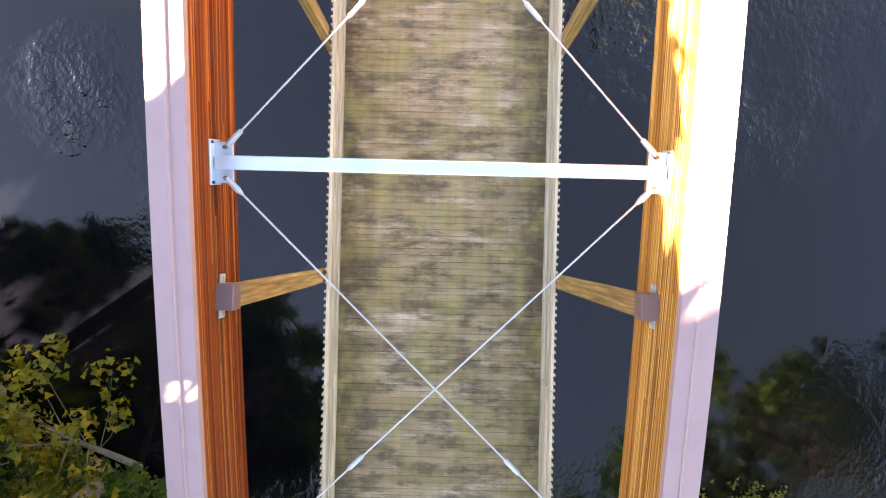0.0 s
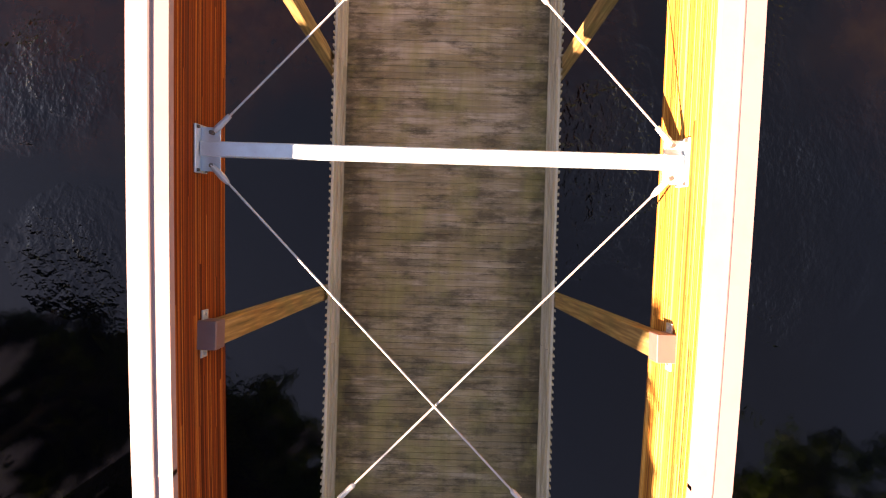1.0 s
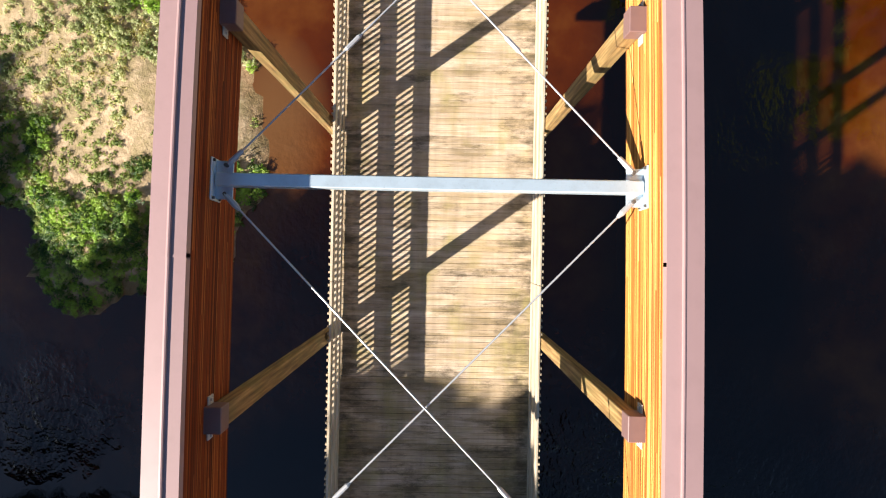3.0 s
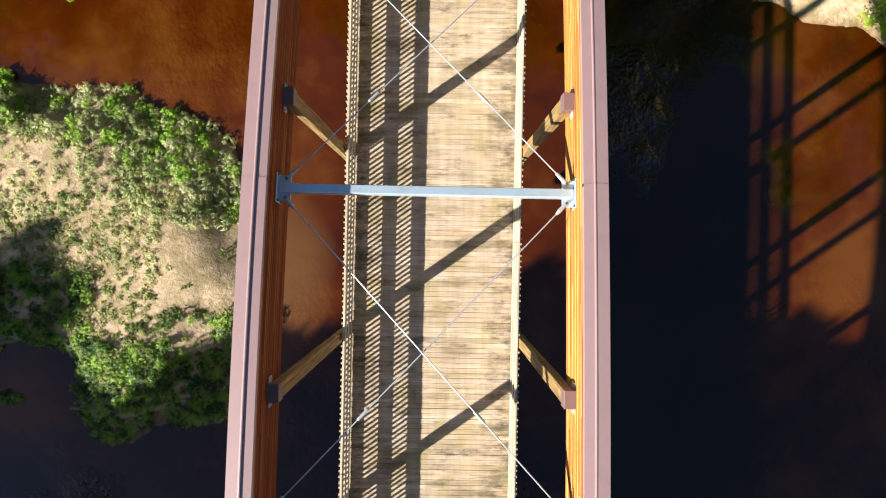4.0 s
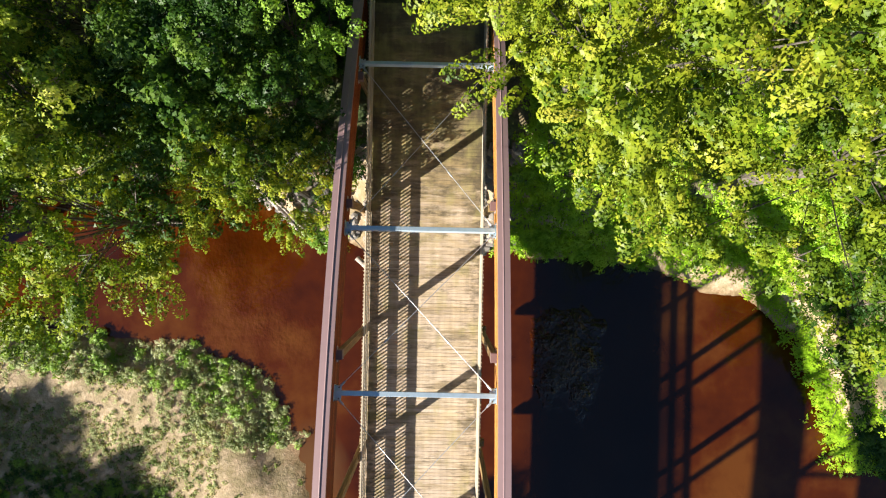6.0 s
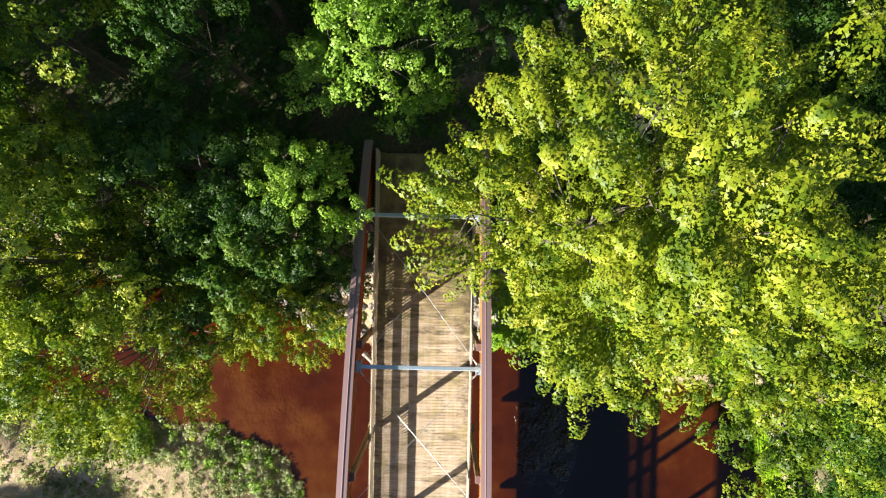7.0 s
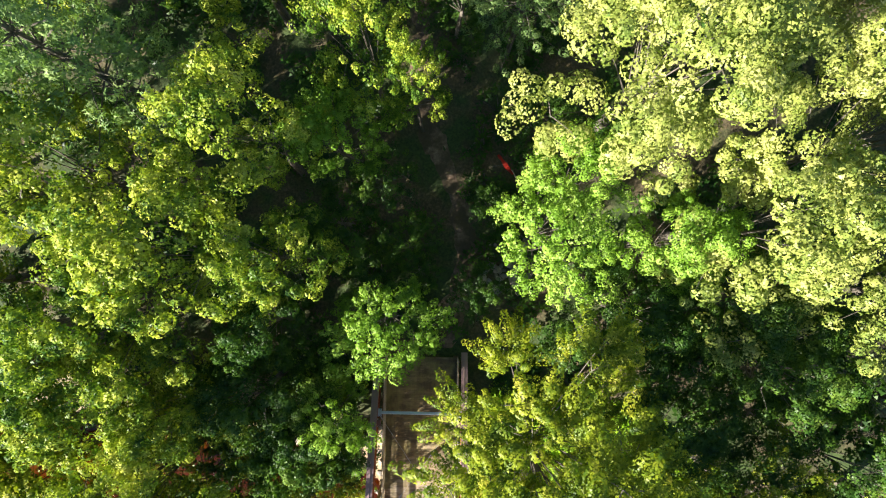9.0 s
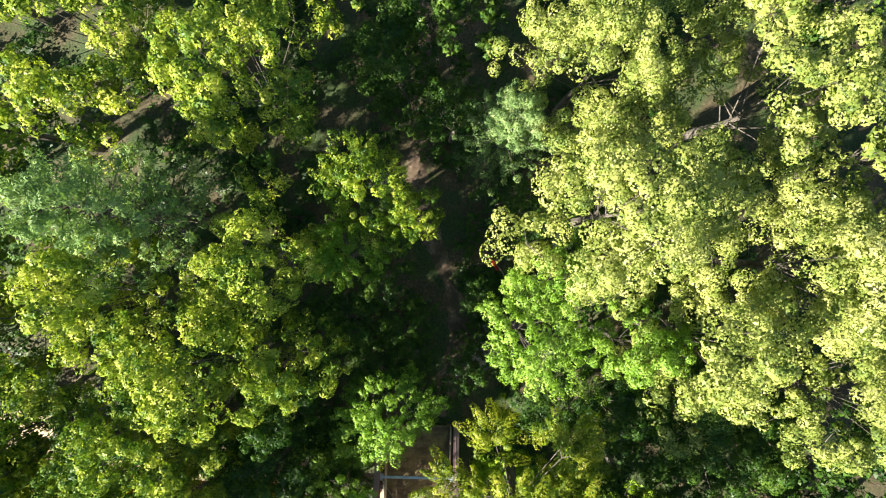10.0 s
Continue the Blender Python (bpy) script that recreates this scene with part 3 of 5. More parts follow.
def splice_plate(side, truss):
    """The large bolted plate at the crown of an arch."""
    y = STRUTS[CROWN_STRUT]
    bm = bmesh.new()
    x = side * (face_at(side) - 0.012)
    add_box(bm, (x - 0.011, -0.56, -0.36), (x + 0.011, 0.56, 0.24), 0.004)
    plate = part("splice_plate", bm, PLATE, truss, "large grey zinc plate with rows of bolts", at=Matrix.Translation((0, y, arch(y))) @ arch_turn(y))
    bm = bmesh.new()
    for dy in (-0.49, -0.30, -0.18, 0.18, 0.30, 0.49):
        for dz in (-0.29, -0.05, 0.18):
            add_box(bm, (x - side * 0.018 - 0.010, dy - 0.008, dz - 0.008), (x - side * 0.018 + 0.006, dy + 0.008, dz + 0.008), 0.003)
    tagged(part("bolts", bm, BOLT, plate, "small dark bolt heads"), kind="stuff")


TRUSS = {}
for side in (-1, 1):
    TRUSS[side] = build_truss(side)
    splice_plate(side, TRUSS[side])


def build_strut(k):
    """A steel cross strut between the arches, with an end bracket on either side."""
    y = STRUTS[k]
    spliced = k == CROWN_STRUT
    inset = 0.025 if spliced else 0.002
    ob = thing("cross_strut", "pale galvanised steel box strut between the two arches" + (", with bolted sleeves" if spliced else ""), "bridge strut", "cross struts of the bridge", (0, y, arch(y) - STRUT_DROP))
    ob.rotation_euler = arch_turn(y).to_euler()
    w = 0.042 if spliced else 0.053
    bm = box((-face_at(-1) + inset + 0.02, -w, -w), (face_at(1) - inset - 0.02, w, w), 0.008)
    part("beam", bm, STEEL, ob)
    if spliced:
        for s in (-1, 1):
            part("sleeve", box((min(s * 1.22, s * 1.51), -0.055, -0.055), (max(s * 1.22, s * 1.51), 0.055, 0.055), 0.006), STEEL, ob, "bolted steel sleeve")
            bm = bmesh.new()
            for x in (1.25, 1.30, 1.47):
                add_tube(bm, [(s * x, -0.085, 0), (s * x, 0.085, 0)], [0.011, 0.011], 6)
            tagged(part("sleeve_bolts", bm, STEEL, ob), kind="stuff")
    for s in (-1, 1):
        face = face_at(s) - inset
        bm = bmesh.new()
        lo, hi = sorted((s * face, s * (face - 0.014)))
        reach = 0.13 if spliced else 0.17
        add_box(bm, (lo, -reach, -0.10 if not spliced else -0.07), (hi, reach, 0.10 if not spliced else 0.07), 0.003)
        bracket = part("bracket", bm, STEEL, ob, "galvanised end plate")
        bm = bmesh.new()
        lo, hi = sorted((s * (face - 0.014), s * (face - 0.15)))
        add_box(bm, (lo, -reach + 0.015, -0.008), (hi, reach - 0.015, 0.006), 0.003)
        part("gusset", bm, STEEL, bracket)
        bm = bmesh.new()
        for dy in (-0.115, 0.115):
            add_tube(bm, [(s * (face - 0.10), dy, -0.04), (s * (face - 0.10), dy, 0.05)], [0.016, 0.016], 8)
        for dy in () if spliced else (-0.15, 0.15):
            for dz in (-0.07, 0.07):
                add_box(bm, (s * (face - 0.022) - 0.008, dy - 0.011, dz - 0.011), (s * (face - 0.022) + 0.008, dy + 0.011, dz + 0.011))
        tagged(part("pins", bm, BOLT, bracket, "dark bolts and pins"), kind="stuff")


def build_brace(k, s):
    """One diagonal tie rod in the bay after strut k, from side s to the other side."""
    y0, y1 = STRUTS[k] + 0.115, STRUTS[k + 1] - 0.115
    dz = 0.012 * s
    a, b = Vector((s * (face_at(s) - 0.10), y0, arch(y0) + 0.02 - STRUT_DROP)), Vector((-s * (face_at(-s) - 0.10), y1, arch(y1) + 0.02 - STRUT_DROP))
    way = (b - a).normalized()
    ob = thing("tie_rod", "thin white galvanised diagonal tie rod with turnbuckle", "tie rod", "diagonal tie rods of the bridge", a)
    length = (b - a).length
    off = Vector((0, 0, dz))
    part("rod", tube(way * 0.10 + off, way * (length - 0.10) + off, 0.0078, 8), ROD, ob)
    for start in (0.0, length - 0.17):
        bm = bmesh.new()
        add_tube(bm, [way * start + off, way * (start + 0.05) + off, way * (start + 0.17) + off], [0.014, 0.026, 0.020], 8)
        part("clevis", bm, ROD, ob, "steel fork end")
    bm = bmesh.new()
    at = length * 0.30
    add_tube(bm, [way * (at - 0.09) + off, way * (at - 0.07) + off, way * (at + 0.07) + off, way * (at + 0.09) + off], [0.012, 0.020, 0.020, 0.012], 8)
    part("turnbuckle", bm, ROD, ob)


for k in range(len(STRUTS)):
    build_strut(k)
for k in range(len(STRUTS) - 1):
    for s in (-1, 1):
        build_brace(k, s)


def build_under():
    """Edge beams and floor beams that carry the deck."""
    for s in (-1, 1):
        lo, hi = sorted((s * 1.36, s * 1.575))
        solo("tie_beam", box((lo, Y_START, -0.66), (hi, Y_END, -0.09), 0.01), TIMBER, "long glulam tie beam under the deck edge", "bridge beam", "tie beams under the deck")
    for y in HANGERS:
        solo("floor_beam", box((-1.80, y - 0.09, -0.92), (1.80, y + 0.09, -0.665), 0.01), TIMBER, "timber floor beam under the deck", "bridge beam", "floor beams under the deck")
    for y in (Y_START - 1.2, Y_END - 0.45):
        solo("abutment", box((-2.6, y, -5.0), (2.6, y + 1.7, -0.93), 0.04), CONCRETE, "grey concrete abutment under the bridge end", "abutment", "abutments of the bridge")


build_under()


def build_deck():
    deck = thing("deck", "grey-brown weathered plank deck of the footbridge", "bridge deck", kind="structure")
    rng = random.Random(4)
    shapes = []
    for i in range(6):
        bm = bmesh.new()
        add_box(bm, (-DECK_HALF, -0.0476, -0.045), (DECK_HALF, 0.0476, 0), 0.003)
        shapes.append(mesh_of("plank", bm, PLANK))
    rest = bmesh.new()
    y = Y_START
    while y < Y_END:
        m = pose(rng.uniform(-0.012, 0.012), y, -0.038 + rng.uniform(-0.003, 0.003), rng.uniform(-0.8, 0.8), rng.uniform(-0.06, 0.06), rng.uniform(-0.08, 0.08))
        if 3.6 < y < 32.8:
            part("plank", rng.choice(shapes), PLANK, deck, at=m)
        else:
            add_box(rest, (-DECK_HALF, y - 0.0465, -0.083), (DECK_HALF, y + 0.0465, -0.038))
        y += 0.098
    tagged(part("planks", rest, PLANK, deck), kind="stuff")
    return deck


def picket_mesh():
    bm = bmesh.new()
    add_box(bm, (-0.014, -0.018, 0.06), (0.014, 0.018, 0.79), 0.003)
    return mesh_of("picket", bm, PICKET_WOOD)


PICKET = picket_mesh()
RAILS = ((-0.005, 0.125), (0.305, 0.46), (0.645, 0.80))


def build_railing(side):
    s = side
    fence = thing("railing", "straw-coloured timber railing with close pickets and three rails", "railing", "railings of the bridge")
    cuts = [Y_START, 1.4, 5.6, 9.7, 13.8, 17.9, 22.1, 26.2, 30.3, Y_END]
    for lo, hi in RAILS:
        for y0, y1 in zip(cuts, cuts[1:]):
            a, b = sorted((s * RAIL_IN, s * (RAIL_IN + 0.038)))
            part("rail", box((a, y0 + 0.003, lo), (b, y1 - 0.003, hi), 0.005), RAIL_WOOD, fence)
    rng = random.Random(10 + side)
    bm = bmesh.new()
    y = Y_START + 0.05
    x = s * (RAIL_IN + 0.0385 + 0.014)
    while y < Y_END:
        lean = rng.uniform(-0.8, 0.8)
        if 4.0 < y < 34.2:
            part("picket", PICKET, PICKET_WOOD, fence, at=pose(x, y, rng.uniform(-0.012, 0.012), lean, 0, 0))
        else:
            add_box(bm, (x - 0.014, y - 0.018, 0.06), (x + 0.014, y + 0.018, 0.79))
        y += 0.1015 + rng.uniform(-0.003, 0.003)
    tagged(part("pickets", bm, PICKET_WOOD, fence), kind="stuff")


# ---------------------------------------------------------------- trees and plants
def spray(rng, tips, reach, twigs, per, leaf, droop=0.15, loose=1.0, upward=0.6):
    """Leafy sprays round the branch tips: twigs that fan outwards, with leaves in two rows along each."""
    cs, ws, fs = [], [], []
    n = len(tips)
    t = np.repeat(tips, twigs, 0)
    d = rng.normal(0, 1, (n * twigs, 3))
    d[:, 2] = np.abs(d[:, 2]) * 0.55 + 0.05
    d /= np.linalg.norm(d, axis=1, keepdims=True)
    length = reach * rng.uniform(0.45, 1.1, (n * twigs, 1))
    for i in range(per):
        u = (i + 0.6) / per
        p = t + d * length * u
        p[:, 2] -= droop * (u ** 2) * length[:, 0] * 1.6
        p += rng.normal(0, 0.03 * loose, p.shape)
        side = np.cross(d, (0, 0, 1.0))
        side /= np.linalg.norm(side, axis=1, keepdims=True) + 1e-6
        flip = 1 if i % 2 else -1
        w = d * 0.7 + side * flip * 0.8 + rng.normal(0, 0.28 * loose, d.shape)
        w[:, 2] -= 0.25
        w /= np.linalg.norm(w, axis=1, keepdims=True)
        cs.append(p)
        ws.append(w)
        fs.append(d * 0.8 + np.array((0, 0, upward)))
    c, w = np.concatenate(cs), np.concatenate(ws)
    ls = leaf * rng.uniform(0.7, 1.3, len(c))
    return leaves(c, w, ls, ls * 0.33, rng, np.concatenate(fs), 0.45)


def shoots(rng, ends, axes, length, girth, per, leaf, broad=0.50):
    """Leafy shoots: from each end the leaves stand round an axis, thickest in its middle."""
    n = len(ends)
    e, ax = np.repeat(ends, per, 0), np.repeat(axes, per, 0)
    size = np.repeat(rng.uniform(0.6, 1.25, n), per)[:, None]
    u = rng.uniform(-0.25, 1.0, (n * per, 1))
    out = rng.normal(0, 1, (n * per, 3))
    out -= ax * np.sum(out * ax, 1, keepdims=True)
    out /= np.linalg.norm(out, axis=1, keepdims=True) + 1e-6
    swell = np.sqrt(np.clip(1.05 - np.abs(u - 0.25) / 0.8, 0.03, 1)) * rng.uniform(0.90, 1.0, u.shape)
    c = e + ax * u * length * size + out * swell * girth * size
    face = out * swell * 0.9 + ax * (u - 0.1) * 0.9 + np.array((0, 0, 0.25))
    face /= np.linalg.norm(face, axis=1, keepdims=True) + 1e-6
    w = ax * 0.5 + out * 0.3 + rng.normal(0, 0.55, c.shape)
    w -= face * np.sum(w * face, 1, keepdims=True) * 0.8
    w /= np.linalg.norm(w, axis=1, keepdims=True)
    ls = leaf * rng.uniform(0.65, 1.35, len(c))
    return leaves(c, w, ls, ls * broad, rng, face)


TREE_R, TREE_H = 3.5, 12.0


def make_tree(seed, lobes=19, tips_each=11, twigs=9, per=9, leaf=0.15, tall=0.62, reach=0.5, lobe=1.0, low=6, droop=0.15, loose=1.0):
    """The wood and leaves of one broad tree, its foot at the origin. The crown is built of rounded lobes that sit on limbs."""
    rng = np.random.default_rng(seed)
    bm = bmesh.new()
    fork = TREE_H * (1 - tall)
    lean = rng.normal(0, 0.25, 2)
    stem = [(0, 0, -0.4), (lean[0] * 0.4, lean[1] * 0.4, fork * 0.6), (lean[0], lean[1], fork), (lean[0] * 1.3, lean[1] * 1.3, TREE_H * 0.8)]
    add_tube(bm, stem, [0.24, 0.19, 0.15, 0.05], 9)
    tips = []
    start = rng.uniform(0, 6.28)
    for i in range(lobes):
        a = start + 2.4 * i + rng.normal(0, 0.12)
        rr = (TREE_R - 0.8) * math.sqrt((i + 0.3) / lobes) * rng.uniform(0.88, 1.12)
        size = lobe * rng.uniform(0.65, 1.15)
        zz = TREE_H * (0.99 - 0.36 * (rr / TREE_R) ** 1.7) - size - rng.uniform(0.0, 1.7)
        end = np.array((rr * math.cos(a), rr * math.sin(a), zz))
        root = np.array(stem[2]) + (np.array(stem[3]) - np.array(stem[2])) * rng.uniform(0, 0.6)
        mid = (root + end) / 2 + (0, 0, rng.uniform(-0.3, 0.5))
        add_tube(bm, [tuple(root), tuple(mid), tuple(end)], [0.085, 0.06, 0.025], 6, False)
        for j in range(tips_each):
            v = rng.normal(0, 1, 3)
            v[2] = abs(v[2]) * 0.9 - 0.15
            v /= np.linalg.norm(v)
            p = end + v * size * np.array((0.95, 0.95, 0.9)) * rng.uniform(0.62, 1.0)
            tips.append(p)
            if j % 3 == 0:
                add_tube(bm, [tuple(end), tuple((end + p) / 2 + (0, 0, 0.08)), tuple(p)], [0.024, 0.015, 0.006], 4, False)
    # lower limbs with thinner leaf
    for i in range(low):
        a = start + 1.07 * i
        rr = TREE_R * rng.uniform(0.5, 0.95)
        end = np.array((rr * math.cos(a), rr * math.sin(a), fork + rng.uniform(-0.4, 2.0)))
        root = np.array(stem[1]) + (np.array(stem[2]) - np.array(stem[1])) * rng.uniform(0.3, 1)
        add_tube(bm, [tuple(root), tuple((root + end) / 2 + (0, 0, 0.35)), tuple(end)], [0.07, 0.045, 0.015], 5, False)
        for j in range(4):
            tips.append(end + rng.normal(0, 0.5, 3))
    return bm, *spray(rng, np.array(tips), reach, twigs, per, leaf, droop, loose)


def make_lobed(seed, lobes=15, each=15, per=104, leaf=0.084, lobe=0.95, length=0.42, girth=0.33, low=3, tall=0.62, drop=3.3, flop=0.5):
    """The wood and leaves of a broad tree with an uneven outline: rounded lobes on limbs, each set with leafy shoots."""
    rng = np.random.default_rng(seed)
    bm = bmesh.new()
    fork = TREE_H * (1 - tall)
    lean = rng.normal(0, 0.25, 2)
    stem = [(0, 0, -0.4), (lean[0] * 0.4, lean[1] * 0.4, fork * 0.6), (lean[0], lean[1], fork), (lean[0] * 1.3, lean[1] * 1.3, TREE_H * 0.62)]
    add_tube(bm, stem, [0.22, 0.17, 0.12, 0.02], 8)
    ends, axes = [], []
    start, bend, knot = rng.uniform(0, 6.28, 3)
    for i in range(lobes + low):
        a = start + 2.4 * i + rng.normal(0, 0.2)
        under = i >= lobes
        reach = (TREE_R - 0.75) * (1 + 0.17 * math.sin(2 * a + bend) + 0.15 * math.sin(3 * a + knot))
        rr = reach * (rng.uniform(0.45, 1.0) if under else math.sqrt((i + 0.3) / lobes) * rng.uniform(0.85, 1.15))
        size = lobe * rng.uniform(0.55, 1.25) * (0.8 if under else 1)
        top = TREE_H * (0.99 - 0.34 * (rr / TREE_R) ** 1.8)
        zz = fork + rng.uniform(-0.2, 2.0) if under else top - size - abs(rng.normal(0, 0.55)) * (0.3 if i < 5 else drop)
        end = np.array((rr * math.cos(a), rr * math.sin(a), zz))
        root = np.array(stem[2]) + (np.array(stem[3]) - np.array(stem[2])) * rng.uniform(-0.3, 0.5)
        if under:
            root = np.array(stem[1]) + (np.array(stem[2]) - np.array(stem[1])) * rng.uniform(0.4, 1)
        add_tube(bm, [tuple(root), tuple((root + end) / 2 + (0, 0, rng.uniform(-0.3, 0.2))), tuple(end)], [0.03, 0.018, 0.008], 4, False)
        for j in range(each):
            v = rng.normal(0, 1, 3)
            v[2] = abs(v[2]) * 0.95 - 0.22
            v /= np.linalg.norm(v)
            p = end + v * size * np.array((1, 1, 0.85)) * rng.uniform(0.5, 1.0)
            away = np.array((math.cos(a), math.sin(a), 0)) * flop * rr / TREE_R
            axis = v * 0.8 + away + np.array((0, 0, 0.35 if not under else 0)) + rng.normal(0, 0.25, 3)
            ends.append(p)
            axes.append(axis / np.linalg.norm(axis))
            if j % 9 == 0:
                add_tube(bm, [tuple(end), tuple((end + p) / 2 + (0, 0, 0.06)), tuple(p)], [0.016, 0.010, 0.005], 4, False)
    return bm, *shoots(rng, np.array(ends), np.array(axes), length, girth, per, leaf)


def make_pine(seed):
    """A soft-needled conifer: whorls of boughs set with tufts of long needles."""
    rng = np.random.default_rng(seed)
    bm = bmesh.new()
    add_tube(bm, [(0, 0, -0.4), (0.05, 0.1, TREE_H * 0.5), (0, 0, TREE_H * 0.98)], [0.2, 0.14, 0.03], 8)
    ends, axes = [], []
    for ring in range(9):
        z = TREE_H * (0.42 + 0.065 * ring)
        rr = TREE_R * (1.0 - 0.085 * ring) * 0.95
        for j in range(9):
            a = ring * 1.1 + j * 0.698 + rng.normal(0, 0.15)
            r1 = rr * rng.uniform(0.6, 1.1)
            end = np.array((r1 * math.cos(a), r1 * math.sin(a), z + 0.5))
            add_tube(bm, [(0, 0, z), tuple(end * (0.6, 0.6, 1) - (0, 0, 0.15)), tuple(end)], [0.04, 0.025, 0.01], 4, False)
            for q in (0.4, 0.6, 0.8, 1.0):
                ends.append(np.array((0, 0, z)) * (1 - q) + end * q + rng.normal(0, 0.16, 3))
                axis = np.array((math.cos(a), math.sin(a), 0.7)) + rng.normal(0, 0.35, 3)
                axes.append(axis / np.linalg.norm(axis))
    return bm, *shoots(rng, np.array(ends), np.array(axes), 0.45, 0.26, 80, 0.15, 0.16)


TREE_KINDS = {}


def tree_kind(kind, material):
    """Mesh data for a kind of tree with a colour of leaf; shared by all trees alike."""
    if ("raw", kind) not in TREE_KINDS:
        if kind == "pine":
            bm, v, f, soft = make_pine(77)
        else:
            seed, options = {
                "broad_a": (1, {}), "broad_b": (2, dict(lobes=18, lobe=0.88, each=13)), "broad_c": (3, dict(lobes=14, lobe=1.08, each=17)),
                "fluffy": (4, dict(lobes=18, lobe=1.0, each=16, per=160, leaf=0.070, length=0.42, girth=0.38, drop=2.6, flop=0.25)),
                "feather": (5, dict(lobes=17, each=15, per=100, leaf=0.078, lobe=0.9, length=0.62, girth=0.18, flop=0.8)),
                "feather_fine": (8, dict(lobes=22, each=18, per=125, leaf=0.062, lobe=0.85, length=0.55, girth=0.18, flop=0.8, low=6, drop=2.2)),
                "feather_main": (8, dict(lobes=26, each=13, per=310, leaf=0.050, tall=0.74, lobe=0.80, length=0.80, girth=0.19, flop=0.9, low=12, drop=3.2)),
                "feather_left": (16, dict(lobes=22, each=13, per=150, leaf=0.064, tall=0.70, lobe=0.82, length=0.75, girth=0.20, flop=1.0, low=9, drop=3.0)),
                "young": (9, dict(lobes=9, each=6, per=13, leaf=0.34, lobe=0.9, length=1.0, girth=0.55, low=4, drop=3.0)),
                "small": (6, dict(lobes=13, each=13, per=84, leaf=0.105, lobe=0.95, length=0.75, girth=0.30, low=5, drop=2.4, flop=0.7)),
                "under": (14, dict(lobes=11, each=11, per=56, leaf=0.125, lobe=1.0, length=0.7, girth=0.32, low=4, drop=2.4)),
                "shade": (13, dict(lobes=20, tips_each=6, twigs=6, per=5, leaf=0.6, low=5, lobe=1.1)),
                "plain_a": (11, dict(lobes=18, each=12, per=24, leaf=0.182, girth=0.26)), "plain_b": (12, dict(lobes=20, each=11, per=24, leaf=0.182, girth=0.26)),
            }[kind]
            bm, v, f, soft = (make_tree if kind == "shade" else make_lobed)(seed, **options)
        TREE_KINDS["raw", kind] = (mesh_of("trunk", bm, BARK), v, f, soft)
    wood, v, f, soft = TREE_KINDS["raw", kind]
    key = (kind, material.name)
    if key not in TREE_KINDS:
        TREE_KINDS[key] = quick_mesh("crown", v, f, material, True, soft)
    return wood, TREE_KINDS[key]


TREE_LABELS = {
    "leaf_yellow_green": "riverside tree with sunlit yellow-green leaves", "leaf_pale_green": "tall tree with pale dusty-green leaves",
    "leaf_lime_green": "feathery riverside tree with drooping lime-green sprays",
    "leaf_fresh_green": "bright green leafy tree beside the bridge", "leaf_shaded_deep_green": "shaded deep green understorey tree",
    "leaf_blue_green": "soft blue-green conifer among broadleaf trees", "leaf_autumn_gold": "young tree with gold and green autumn leaves",
}


def tree(kind, material, x, y, top, radius, turn):
    wood, crown = tree_kind(kind, material)
    foot = float(height(x, y))
    ob = thing("tree", TREE_LABELS[material.name], "tree", "trees of the river wood")
    s = radius / TREE_R
    ob.matrix_basis = Matrix.LocRotScale((x, y, foot), Euler((0, 0, turn)), (s, s, (top - foot) / TREE_H))
    part("trunk", wood, BARK, ob, "grey-brown trunk and limbs")
    part("crown", crown, material, ob, "many small leaves in loose clumps")


